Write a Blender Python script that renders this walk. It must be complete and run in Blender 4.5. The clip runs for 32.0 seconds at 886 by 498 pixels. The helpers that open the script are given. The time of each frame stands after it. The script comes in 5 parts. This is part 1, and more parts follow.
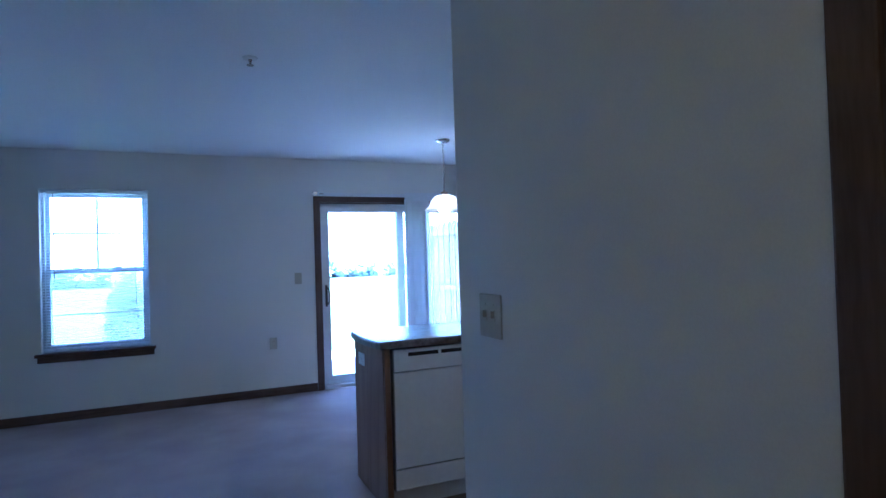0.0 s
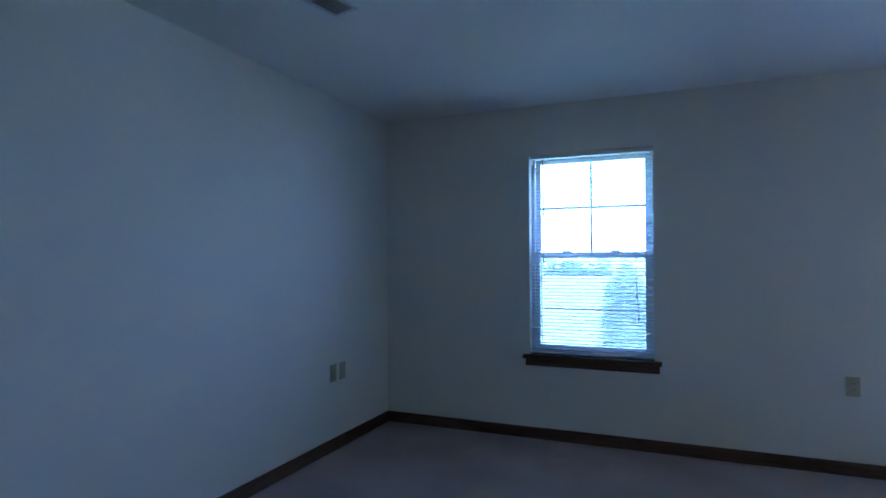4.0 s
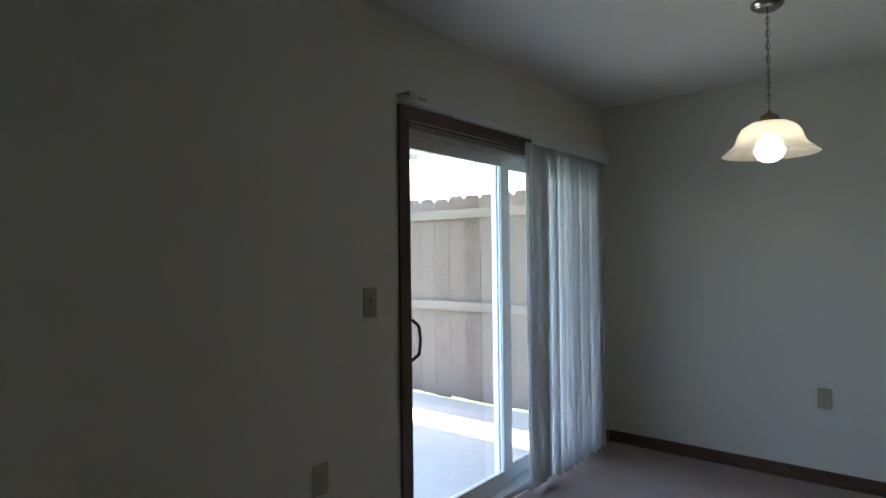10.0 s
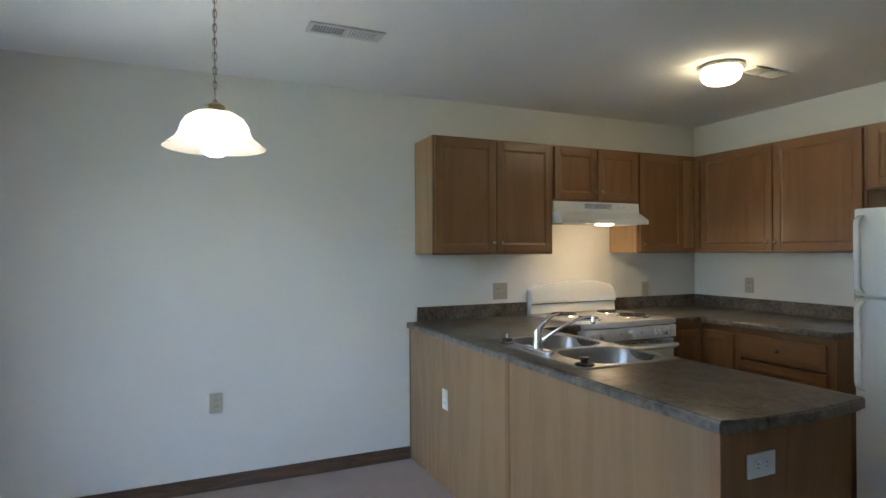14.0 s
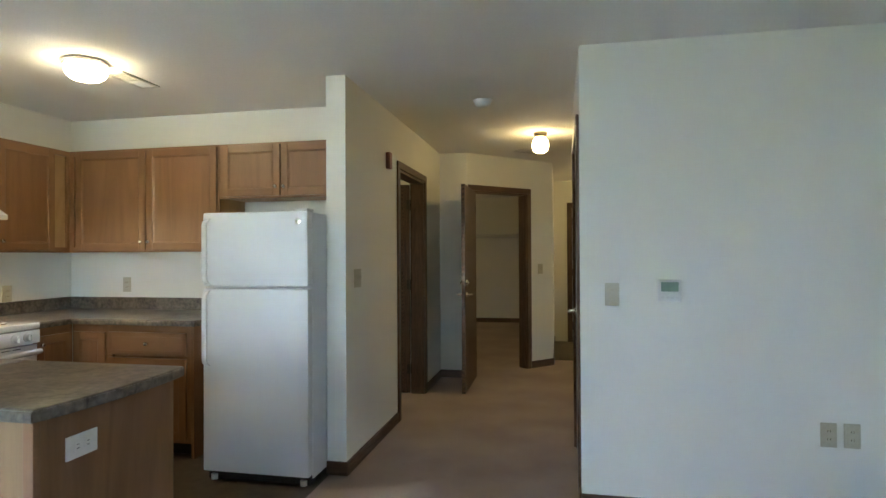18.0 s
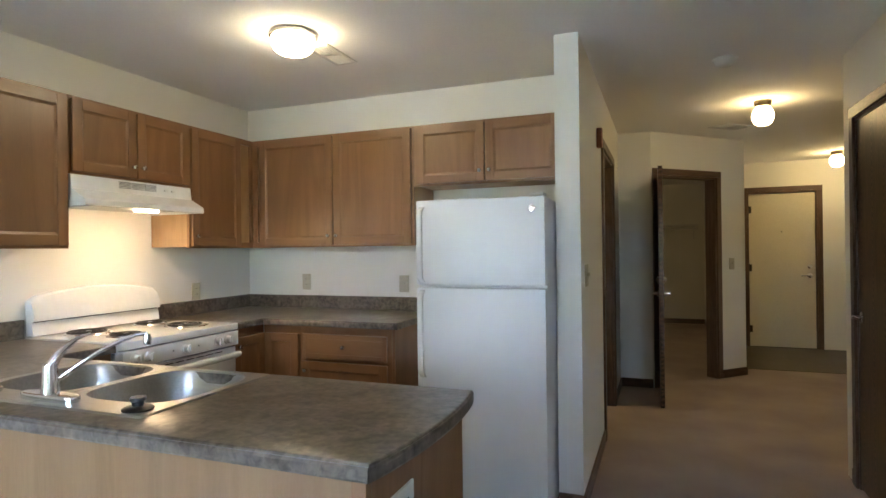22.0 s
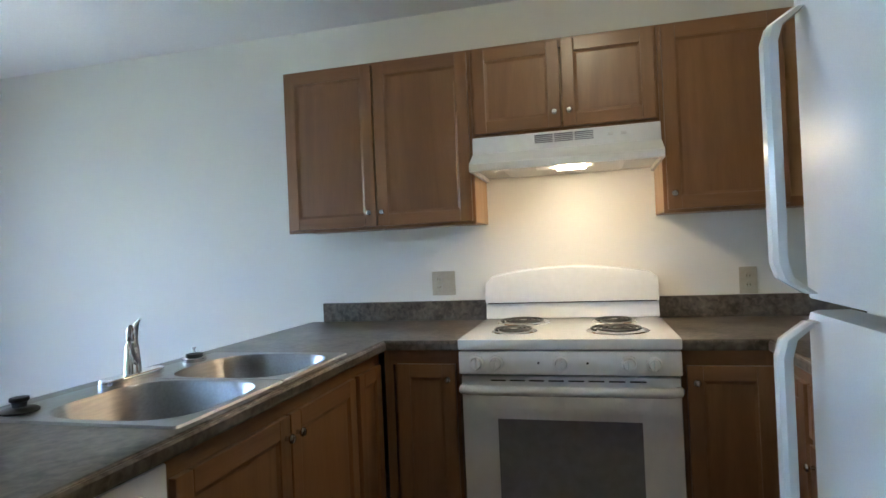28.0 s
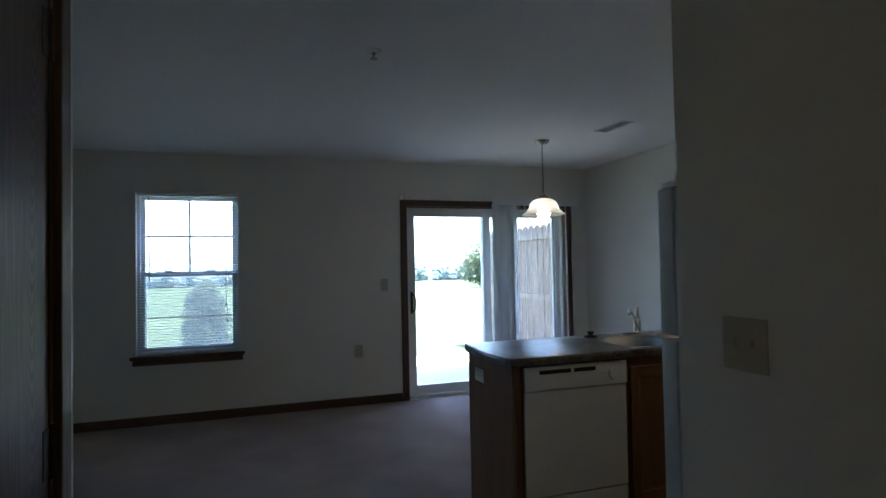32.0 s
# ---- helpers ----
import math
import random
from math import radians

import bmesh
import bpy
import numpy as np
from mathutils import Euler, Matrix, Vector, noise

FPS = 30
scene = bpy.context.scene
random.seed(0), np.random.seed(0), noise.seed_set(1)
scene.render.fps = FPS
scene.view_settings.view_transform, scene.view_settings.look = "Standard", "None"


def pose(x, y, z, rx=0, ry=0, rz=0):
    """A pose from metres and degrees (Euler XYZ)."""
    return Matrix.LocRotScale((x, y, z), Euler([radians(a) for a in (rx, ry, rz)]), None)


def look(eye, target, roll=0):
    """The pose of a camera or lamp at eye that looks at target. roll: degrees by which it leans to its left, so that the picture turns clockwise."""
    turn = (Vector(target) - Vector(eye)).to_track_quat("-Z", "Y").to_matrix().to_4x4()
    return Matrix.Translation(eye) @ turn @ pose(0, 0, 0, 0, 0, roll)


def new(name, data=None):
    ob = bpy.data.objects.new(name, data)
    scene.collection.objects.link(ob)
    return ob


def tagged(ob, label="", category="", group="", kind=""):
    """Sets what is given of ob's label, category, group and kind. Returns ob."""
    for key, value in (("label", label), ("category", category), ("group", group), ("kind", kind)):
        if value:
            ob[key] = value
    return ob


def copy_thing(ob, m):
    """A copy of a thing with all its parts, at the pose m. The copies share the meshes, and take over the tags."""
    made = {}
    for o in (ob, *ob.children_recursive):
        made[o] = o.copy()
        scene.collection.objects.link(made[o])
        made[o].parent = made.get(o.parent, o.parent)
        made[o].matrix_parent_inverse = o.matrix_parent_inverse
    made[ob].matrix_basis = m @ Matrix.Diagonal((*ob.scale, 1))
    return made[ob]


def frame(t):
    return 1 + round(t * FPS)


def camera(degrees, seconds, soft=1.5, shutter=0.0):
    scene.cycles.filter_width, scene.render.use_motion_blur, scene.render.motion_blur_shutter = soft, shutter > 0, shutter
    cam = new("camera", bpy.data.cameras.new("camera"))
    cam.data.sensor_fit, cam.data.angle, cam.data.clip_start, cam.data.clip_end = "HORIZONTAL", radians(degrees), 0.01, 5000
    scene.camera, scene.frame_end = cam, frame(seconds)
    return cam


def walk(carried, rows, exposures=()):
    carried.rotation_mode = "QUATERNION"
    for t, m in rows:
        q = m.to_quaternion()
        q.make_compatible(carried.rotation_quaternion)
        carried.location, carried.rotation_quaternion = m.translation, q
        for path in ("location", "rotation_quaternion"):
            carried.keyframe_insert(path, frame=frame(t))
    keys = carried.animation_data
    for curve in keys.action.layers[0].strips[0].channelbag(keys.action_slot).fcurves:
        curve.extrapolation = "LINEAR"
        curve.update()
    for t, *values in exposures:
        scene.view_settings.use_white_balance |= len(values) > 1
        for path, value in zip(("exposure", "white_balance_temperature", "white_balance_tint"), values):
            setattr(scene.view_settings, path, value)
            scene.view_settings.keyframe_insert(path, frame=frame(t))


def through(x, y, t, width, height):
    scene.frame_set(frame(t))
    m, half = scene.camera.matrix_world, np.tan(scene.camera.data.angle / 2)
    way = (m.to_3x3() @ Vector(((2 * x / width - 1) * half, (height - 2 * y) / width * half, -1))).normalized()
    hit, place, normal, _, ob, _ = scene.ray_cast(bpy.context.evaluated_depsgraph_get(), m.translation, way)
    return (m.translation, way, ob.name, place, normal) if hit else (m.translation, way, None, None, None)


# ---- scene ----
cam = camera(75.5, 32.0)

PATH = [
    (0, (-3.375, -6.079, 1.351), (-2.572, -4.247, 1.383), -1.8),
    (0.5, (-3.452, -6.17, 1.379), (-2.895, -4.249, 1.402), -1.5),
    (1, (-3.463, -6.062, 1.348), (-3.143, -4.088, 1.381), -1.2),
    (1.5, (-3.455, -5.854, 1.369), (-3.371, -3.856, 1.389), -1.3),
    (2, (-3.396, -5.605, 1.362), (-3.519, -3.609, 1.381), -1.1),
    (2.5, (-3.493, -5.142, 1.367), (-3.789, -3.164, 1.385), -0.5),
    (3, (-3.557, -4.822, 1.350), (-4.056, -2.886, 1.367), -0.8),
    (3.5, (-3.556, -4.502, 1.290), (-4.256, -2.632, 1.337), -0.6),
    (5.5, (-3.797, -3.147, 1.407), (-4.633, -1.33, 1.402), -0.2),
    (6, (-3.956, -2.939, 1.405), (-4.561, -1.032, 1.413), -0.0),
    (6.5, (-3.971, -2.725, 1.332), (-4.359, -0.764, 1.386), 0.2),
    (7, (-4.028, -2.561, 1.413), (-4.145, -0.564, 1.424), -0.1),
    (7.5, (-4.131, -2.405, 1.425), (-3.938, -0.414, 1.428), -0.2),
    (8, (-4.164, -2.239, 1.377), (-3.635, -0.31, 1.405), -0.5),
    (8.5, (-4.124, -2.087, 1.399), (-3.28, -0.274, 1.417), -0.4),
    (9, (-4.024, -2.02, 1.385), (-2.967, -0.322, 1.402), 0.2),
    (9.5, (-4.068, -1.867, 1.389), (-2.736, -0.376, 1.412), -0.3),
    (10, (-4.019, -1.746, 1.383), (-2.471, -0.48, 1.4), -0.7),
    (10.5, (-3.949, -1.617, 1.378), (-2.228, -0.597, 1.398), -0.7),
    (11, (-3.889, -1.492, 1.389), (-2.042, -0.725, 1.399), -0.6),
    (11.5, (-3.84, -1.405, 1.394), (-1.91, -0.879, 1.395), -0.1),
    (12, (-3.786, -1.328, 1.387), (-1.802, -1.071, 1.38), -0.2),
    (12.5, (-3.699, -1.289, 1.411), (-1.699, -1.326, 1.395), -0.3),
    (13, (-3.627, -1.23, 1.412), (-1.651, -1.542, 1.4), -0.1),
    (13.5, (-3.588, -1.18, 1.41), (-1.674, -1.761, 1.405), -0.1),
    (14, (-3.606, -1.178, 1.393), (-1.783, -2.0, 1.399), -0.3),
    (14.5, (-3.646, -1.177, 1.392), (-1.953, -2.242, 1.397), -0.4),
    (15, (-3.684, -1.184, 1.398), (-2.155, -2.473, 1.398), -0.4),
    (15.5, (-3.695, -1.182, 1.398), (-2.353, -2.664, 1.394), -0.5),
    (17.5, (-3.865, -1.206, 1.339), (-3.284, -3.12, 1.358), -0.3),
    (18, (-3.905, -1.201, 1.343), (-3.508, -3.161, 1.36), -0.3),
    (18.5, (-3.931, -1.199, 1.342), (-3.699, -3.186, 1.356), -0.4),
    (19, (-3.945, -1.199, 1.342), (-3.859, -3.197, 1.352), -0.5),
    (19.5, (-3.908, -1.213, 1.336), (-3.918, -3.213, 1.346), -0.4),
    (20, (-3.791, -1.215, 1.338), (-3.799, -3.215, 1.344), -0.4),
    (20.5, (-3.618, -1.249, 1.334), (-3.512, -3.246, 1.336), -0.4),
    (21, (-3.411, -1.339, 1.319), (-3.13, -3.319, 1.319), -0.5),
    (21.5, (-3.195, -1.436, 1.329), (-2.706, -3.377, 1.333), -0.6),
    (22, (-3.015, -1.533, 1.338), (-2.302, -3.401, 1.341), -0.7),
    (22.5, (-2.846, -1.667, 1.344), (-1.922, -3.441, 1.347), -1.1),
    (23, (-2.739, -1.869, 1.344), (-1.625, -3.529, 1.346), -1.4),
    (23.5, (-2.667, -2.156, 1.345), (-1.378, -3.683, 1.352), -1.4),
    (24, (-2.557, -2.478, 1.33), (-1.123, -3.872, 1.34), -1.5),
    (24.5, (-2.533, -2.766, 1.317), (-0.978, -4.023, 1.347), -1.7),
    (26.5, (-2.55, -3.654, 1.343), (-0.595, -4.075, 1.348), -2.4),
    (27, (-2.655, -3.762, 1.323), (-0.659, -3.89, 1.325), -2.4),
    (27.5, (-2.696, -3.883, 1.278), (-0.705, -3.692, 1.287), -2.5),
    (28, (-2.743, -3.965, 1.246), (-0.807, -3.466, 1.261), -2.5),
    (28.5, (-2.793, -4.021, 1.229), (-0.952, -3.241, 1.249), -2.5),
    (29, (-2.853, -4.083, 1.228), (-1.125, -3.077, 1.26), -2.4),
    (29.5, (-2.937, -4.207, 1.261), (-1.356, -2.982, 1.295), -2.3),
    (30, (-3.032, -4.347, 1.259), (-1.642, -2.91, 1.311), -2.1),
    (30.5, (-3.198, -4.536, 1.272), (-2.059, -2.894, 1.335), -1.8),
    (31, (-3.347, -4.821, 1.289), (-2.442, -3.039, 1.365), -1.8),
    (31.5, (-3.323, -5.159, 1.316), (-2.633, -3.284, 1.389), -1.4),
    (32, (-3.667, -5.684, 1.379), (-3.023, -3.791, 1.433), -1.1),
]
EXPOSURES = [
    (0.0, 5.0, 3930, 18), (1.0, 4.68, 3930, 18), (2.0, 4.58, 4020, 18), (3.5, 4.5, 4100, 13), (5.0, 4.7, 4400, 10), (6.0, 4.95, 4700, 10), (7.0, 3.35, 5000, 10), (8.0, 2.9, 5100, 10),
    (9.0, 3.15, 5400, 10), (10.0, 3.55, 6050, 8), (11.0, 3.95, 6000, 10), (12.0, 4.25, 5800, 10), (14.0, 4.95, 5850, 10), (15.0, 5.3, 5850, 10), (18.0, 5.95, 6100, 8), (20.0, 6.05, 6150, 7),
    (21.0, 5.95, 6150, 7), (22.0, 5.88, 6030, 14), (23.0, 5.9, 5720, 6), (24.0, 5.85, 5800, 6), (27.0, 5.55, 5250, 6), (28.0, 5.6, 5300, 10), (29.0, 5.35, 5350, 10), (30.0, 4.85, 5480, 10), (31.0, 3.95, 5350, 10),
    (32.0, 3.6, 5350, 10)]
walk(cam, [(t, look(eye, target, roll)) for t, eye, target, roll in PATH], EXPOSURES)

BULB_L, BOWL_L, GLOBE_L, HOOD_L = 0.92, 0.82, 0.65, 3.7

# ---- world and sun ----
world = bpy.data.worlds.new("world")
scene.world = world
world.use_nodes = True
wn = world.node_tree.nodes
sky = wn.new("ShaderNodeTexSky")
sky.sky_type, sky.sun_disc = "NISHITA", False
sky.sun_elevation, sky.sun_rotation = radians(74), radians(95)
sky.dust_density, sky.ozone_density = 2.5, 1.0
world.node_tree.links.new(sky.outputs[0], wn["Background"].inputs[0])
wn["Background"].inputs[1].default_value = 0.15

sun = new("sun", bpy.data.lights.new("sun", "SUN"))
sun.data.energy, sun.data.angle, sun.data.color = 5.0, radians(0.5), (1.0, 0.97, 0.93)
SUN_DIR = Vector((math.sin(radians(95)) * math.cos(radians(74)), math.cos(radians(95)) * math.cos(radians(74)), math.sin(radians(74))))
sun.matrix_world = look(SUN_DIR * 30, (0, 0, 0))


# ---- materials ----
def surface(name, a, b, rough=0.6, fine=60.0, coarse=1.2, bump=0.05, metal=0.0, rough_var=0.08, spec=0.5, detail=4.0, stretch=(1, 1, 1), rand=0.0, mixc=0.35, lo=0.3, hi=0.7, warp=0.0):
    """A painted, moulded or cast surface: colour between a and b on a fine and a coarse scale, with relief."""
    m = bpy.data.materials.new(name)
    m.use_nodes = True
    n, k = m.node_tree.nodes, m.node_tree.links.new
    p = n["Principled BSDF"]
    tc, mp = n.new("ShaderNodeTexCoord"), n.new("ShaderNodeMapping")
    mp.inputs["Scale"].default_value = stretch
    k(tc.outputs["Object"], mp.inputs[0])
    nf, nc = n.new("ShaderNodeTexNoise"), n.new("ShaderNodeTexNoise")
    for t, s in ((nf, fine), (nc, coarse)):
        t.inputs["Scale"].default_value, t.inputs["Detail"].default_value = s, detail
        t.inputs["Distortion"].default_value = warp
        k(mp.outputs[0], t.inputs["Vector"])
    mx = n.new("ShaderNodeMix")
    mx.data_type = "FLOAT"
    mx.inputs[0].default_value = mixc
    k(nf.outputs["Fac"], mx.inputs[2]), k(nc.outputs["Fac"], mx.inputs[3])
    fac = mx.outputs[0]
    if rand:
        oi, ad = n.new("ShaderNodeObjectInfo"), n.new("ShaderNodeMath")
        ad.operation = "MULTIPLY_ADD"
        ad.inputs[1].default_value = rand
        k(oi.outputs["Random"], ad.inputs[0]), k(fac, ad.inputs[2])
        fac = ad.outputs[0]
    cr = n.new("ShaderNodeValToRGB")
    cr.color_ramp.elements[0].position, cr.color_ramp.elements[1].position = lo, hi + rand
    cr.color_ramp.elements[0].color, cr.color_ramp.elements[1].color = (*a, 1), (*b, 1)
    k(fac, cr.inputs[0]), k(cr.outputs[0], p.inputs["Base Color"])
    mr = n.new("ShaderNodeMapRange")
    mr.inputs[3].default_value, mr.inputs[4].default_value = rough - rough_var, rough + rough_var
    k(nc.outputs["Fac"], mr.inputs[0]), k(mr.outputs[0], p.inputs["Roughness"])
    p.inputs["Metallic"].default_value, p.inputs["Specular IOR Level"].default_value = metal, spec
    if bump:
        bp = n.new("ShaderNodeBump")
        bp.inputs["Strength"].default_value, bp.inputs["Distance"].default_value = bump, 0.004
        k(nf.outputs["Fac"], bp.inputs["Height"]), k(bp.outputs[0], p.inputs["Normal"])
    return m


def timber(name, dark, light, rough=0.4, along="z", scale=9.0, rand=0.12, bump=0.06, pores=0.5, coat=0.0):
    """Wood with growth bands and fine pores along one axis."""
    m = bpy.data.materials.new(name)
    m.use_nodes = True
    n, k = m.node_tree.nodes, m.node_tree.links.new
    p = n["Principled BSDF"]
    tc, mp, oi, ad = n.new("ShaderNodeTexCoord"), n.new("ShaderNodeMapping"), n.new("ShaderNodeObjectInfo"), n.new("ShaderNodeVectorMath")
    s = {"x": (0.09, 1, 1), "y": (1, 0.09, 1), "z": (1, 1, 0.09)}[along]
    mp.inputs["Scale"].default_value = s
    ad.operation = "MULTIPLY_ADD"
    ad.inputs[1].default_value = (7.3, 5.1, 3.7)
    k(oi.outputs["Random"], ad.inputs[0]), k(tc.outputs["Object"], ad.inputs[2]), k(ad.outputs[0], mp.inputs[0])
    band, pore, big = n.new("ShaderNodeTexNoise"), n.new("ShaderNodeTexNoise"), n.new("ShaderNodeTexNoise")
    band.inputs["Scale"].default_value, band.inputs["Detail"].default_value, band.inputs["Distortion"].default_value = scale, 3, 1.2
    pore.inputs["Scale"].default_value, pore.inputs["Detail"].default_value = 160, 2
    big.inputs["Scale"].default_value, big.inputs["Detail"].default_value = 1.5, 2
    for t in (band, pore, big):
        k(mp.outputs[0], t.inputs["Vector"])
    rings = n.new("ShaderNodeMath")
    rings.operation = "PINGPONG"
    rings.inputs[1].default_value = 0.12
    k(band.outputs["Fac"], rings.inputs[0])
    mul = n.new("ShaderNodeMath")
    mul.operation = "MULTIPLY_ADD"
    mul.inputs[1].default_value = 3.2
    k(rings.outputs[0], mul.inputs[0])
    pr = n.new("ShaderNodeMapRange")
    pr.inputs[1].default_value, pr.inputs[2].default_value = 0.35, 0.65
    pr.inputs[3].default_value, pr.inputs[4].default_value = -0.25 * pores, 0.25 * pores
    k(pore.outputs["Fac"], pr.inputs[0])
    bg = n.new("ShaderNodeMath")
    bg.operation = "MULTIPLY_ADD"
    bg.inputs[1].default_value = 0.6
    k(big.outputs["Fac"], bg.inputs[0]), k(pr.outputs[0], bg.inputs[2])
    k(bg.outputs[0], mul.inputs[2])
    rn = n.new("ShaderNodeMath")
    rn.operation = "MULTIPLY_ADD"
    rn.inputs[1].default_value = rand
    k(oi.outputs["Random"], rn.inputs[0]), k(mul.outputs[0], rn.inputs[2])
    cr = n.new("ShaderNodeValToRGB")
    cr.color_ramp.elements[0].position, cr.color_ramp.elements[1].position = 0.1, 0.85
    cr.color_ramp.elements[0].color, cr.color_ramp.elements[1].color = (*dark, 1), (*light, 1)
    k(rn.outputs[0], cr.inputs[0]), k(cr.outputs[0], p.inputs["Base Color"])
    rr = n.new("ShaderNodeMapRange")
    rr.inputs[3].default_value, rr.inputs[4].default_value = rough + 0.1, rough - 0.08
    k(mul.outputs[0], rr.inputs[0]), k(rr.outputs[0], p.inputs["Roughness"])
    p.inputs["Coat Weight"].default_value, p.inputs["Coat Roughness"].default_value = coat, 0.25
    bp = n.new("ShaderNodeBump")
    bp.inputs["Strength"].default_value, bp.inputs["Distance"].default_value = bump, 0.002
    k(mul.outputs[0], bp.inputs["Height"]), k(bp.outputs[0], p.inputs["Normal"])
    return m


def veneer(name, dark, light, pitch=0.165):
    """Stained oak veneer: strips of cathedral figure between straight grain, along z."""
    m = bpy.data.materials.new(name)
    m.use_nodes = True
    n, k = m.node_tree.nodes, m.node_tree.links.new
    p = n["Principled BSDF"]

    def op(kind, a, b=None, c=None):
        o = n.new("ShaderNodeMath")
        o.operation = kind
        for i, v in enumerate((a, b, c)):
            if v is None:
                continue
            if isinstance(v, (int, float)):
                o.inputs[i].default_value = v
            else:
                k(v, o.inputs[i])
        return o.outputs[0]

    tc, sp, oi = n.new("ShaderNodeTexCoord"), n.new("ShaderNodeSeparateXYZ"), n.new("ShaderNodeObjectInfo")
    k(tc.outputs["Object"], sp.inputs[0])
    mp, pore, wob = n.new("ShaderNodeMapping"), n.new("ShaderNodeTexNoise"), n.new("ShaderNodeTexNoise")
    mp.inputs["Scale"].default_value = (1, 1, 0.05)
    k(tc.outputs["Object"], mp.inputs[0]), k(mp.outputs[0], pore.inputs["Vector"]), k(tc.outputs["Object"], wob.inputs["Vector"])
    pore.inputs["Scale"].default_value, pore.inputs["Detail"].default_value = 140, 3
    wob.inputs["Scale"].default_value, wob.inputs["Detail"].default_value = 5, 3
    along = op("ADD", op("DIVIDE", sp.outputs[0], pitch), op("MULTIPLY", wob.outputs["Fac"], 0.22))
    d = op("MULTIPLY", op("SUBTRACT", op("FRACT", op("ADD", along, oi.outputs["Random"])), 0.5), pitch)
    v = op("ADD", op("SUBTRACT", sp.outputs[2], op("MULTIPLY", op("MULTIPLY", d, d), 120.0)), op("MULTIPLY", wob.outputs["Fac"], 0.12))
    ring = op("MULTIPLY_ADD", op("SINE", op("MULTIPLY", v, 165.0)), 0.5, 0.5)
    mk = n.new("ShaderNodeMapRange")
    mk.inputs[1].default_value, mk.inputs[2].default_value, mk.inputs[3].default_value, mk.inputs[4].default_value = 0.018, 0.038, 0.95, 0.0
    k(op("ABSOLUTE", d), mk.inputs[0])
    mx = n.new("ShaderNodeMix")
    mx.data_type = "FLOAT"
    k(mk.outputs[0], mx.inputs[0]), k(pore.outputs["Fac"], mx.inputs[2]), k(op("MULTIPLY_ADD", ring, 0.5, op("MULTIPLY", pore.outputs["Fac"], 0.5)), mx.inputs[3])
    cr = n.new("ShaderNodeValToRGB")
    cr.color_ramp.elements[0].position, cr.color_ramp.elements[1].position = 0.28, 0.75
    cr.color_ramp.elements[0].color, cr.color_ramp.elements[1].color = (*dark, 1), (*light, 1)
    k(mx.outputs[0], cr.inputs[0]), k(cr.outputs[0], p.inputs["Base Color"])
    p.inputs["Roughness"].default_value = 0.36
    bp = n.new("ShaderNodeBump")
    bp.inputs["Strength"].default_value, bp.inputs["Distance"].default_value = 0.12, 0.002
    k(mx.outputs[0], bp.inputs["Height"]), k(bp.outputs[0], p.inputs["Normal"])
    return m


def glass(name, rough=0.0, tint=(1, 1, 1)):
    m = bpy.data.materials.new(name)
    m.use_nodes = True
    p = m.node_tree.nodes["Principled BSDF"]
    p.inputs["Base Color"].default_value = (*tint, 1)
    p.inputs["Roughness"].default_value, p.inputs["IOR"].default_value, p.inputs["Transmission Weight"].default_value = rough, 1.45, 1.0
    return m


def glow(name, color, strength):
    """What gives off light itself: a bulb or a lit lens."""
    m = bpy.data.materials.new(name)
    m.use_nodes = True
    p = m.node_tree.nodes["Principled BSDF"]
    p.inputs["Base Color"].default_value = (0.9, 0.9, 0.88, 1)
    p.inputs["Emission Color"].default_value, p.inputs["Emission Strength"].default_value = (*color, 1), strength
    return m


def thin(name, color, through, rough=0.5, clear=0.0):
    """A thin sheet that lets some light through: blind slats, shade glass."""
    m = bpy.data.materials.new(name)
    m.use_nodes = True
    n, k = m.node_tree.nodes, m.node_tree.links.new
    p = n["Principled BSDF"]
    tr, mx, nz, cr = n.new("ShaderNodeBsdfTranslucent"), n.new("ShaderNodeMixShader"), n.new("ShaderNodeTexNoise"), n.new("ShaderNodeValToRGB")
    nz.inputs["Scale"].default_value, nz.inputs["Distortion"].default_value = 14, 1.5
    cr.color_ramp.elements[0].color, cr.color_ramp.elements[1].color = (*[c * 0.93 for c in color], 1), (*color, 1)
    k(nz.outputs["Fac"], cr.inputs[0]), k(cr.outputs[0], p.inputs["Base Color"]), k(cr.outputs[0], tr.inputs[0])
    p.inputs["Roughness"].default_value = rough
    mx.inputs[0].default_value = through
    k(p.outputs[0], mx.inputs[1]), k(tr.outputs[0], mx.inputs[2])
    out = mx.outputs[0]
    if clear:
        tp, mc = n.new("ShaderNodeBsdfTransparent"), n.new("ShaderNodeMixShader")
        mc.inputs[0].default_value = clear
        k(out, mc.inputs[1]), k(tp.outputs[0], mc.inputs[2])
        out = mc.outputs[0]
    k(out, n["Material Output"].inputs[0])
    return m


PAINT = surface("wall_paint", (0.76, 0.75, 0.695), (0.82, 0.81, 0.752), 0.6, 240, 0.7, 0.10, spec=0.35)
CEIL = surface("ceiling_paint", (0.84, 0.83, 0.81), (0.90, 0.89, 0.87), 0.9, 95, 1.0, 0.35, spec=0.2)
CARPET = surface("carpet", (0.30, 0.240, 0.222), (0.52, 0.435, 0.405), 0.95, 150, 2.2, 0.9, spec=0.1, detail=6, mixc=0.45)
VINYL = surface("vinyl_floor", (0.04, 0.029, 0.021), (0.10, 0.076, 0.055), 0.4, 18, 2.5, 0.05, mixc=0.5)
TRIM = timber("dark_trim_wood", (0.052, 0.030, 0.019), (0.138, 0.082, 0.050), 0.42, "z", 12)
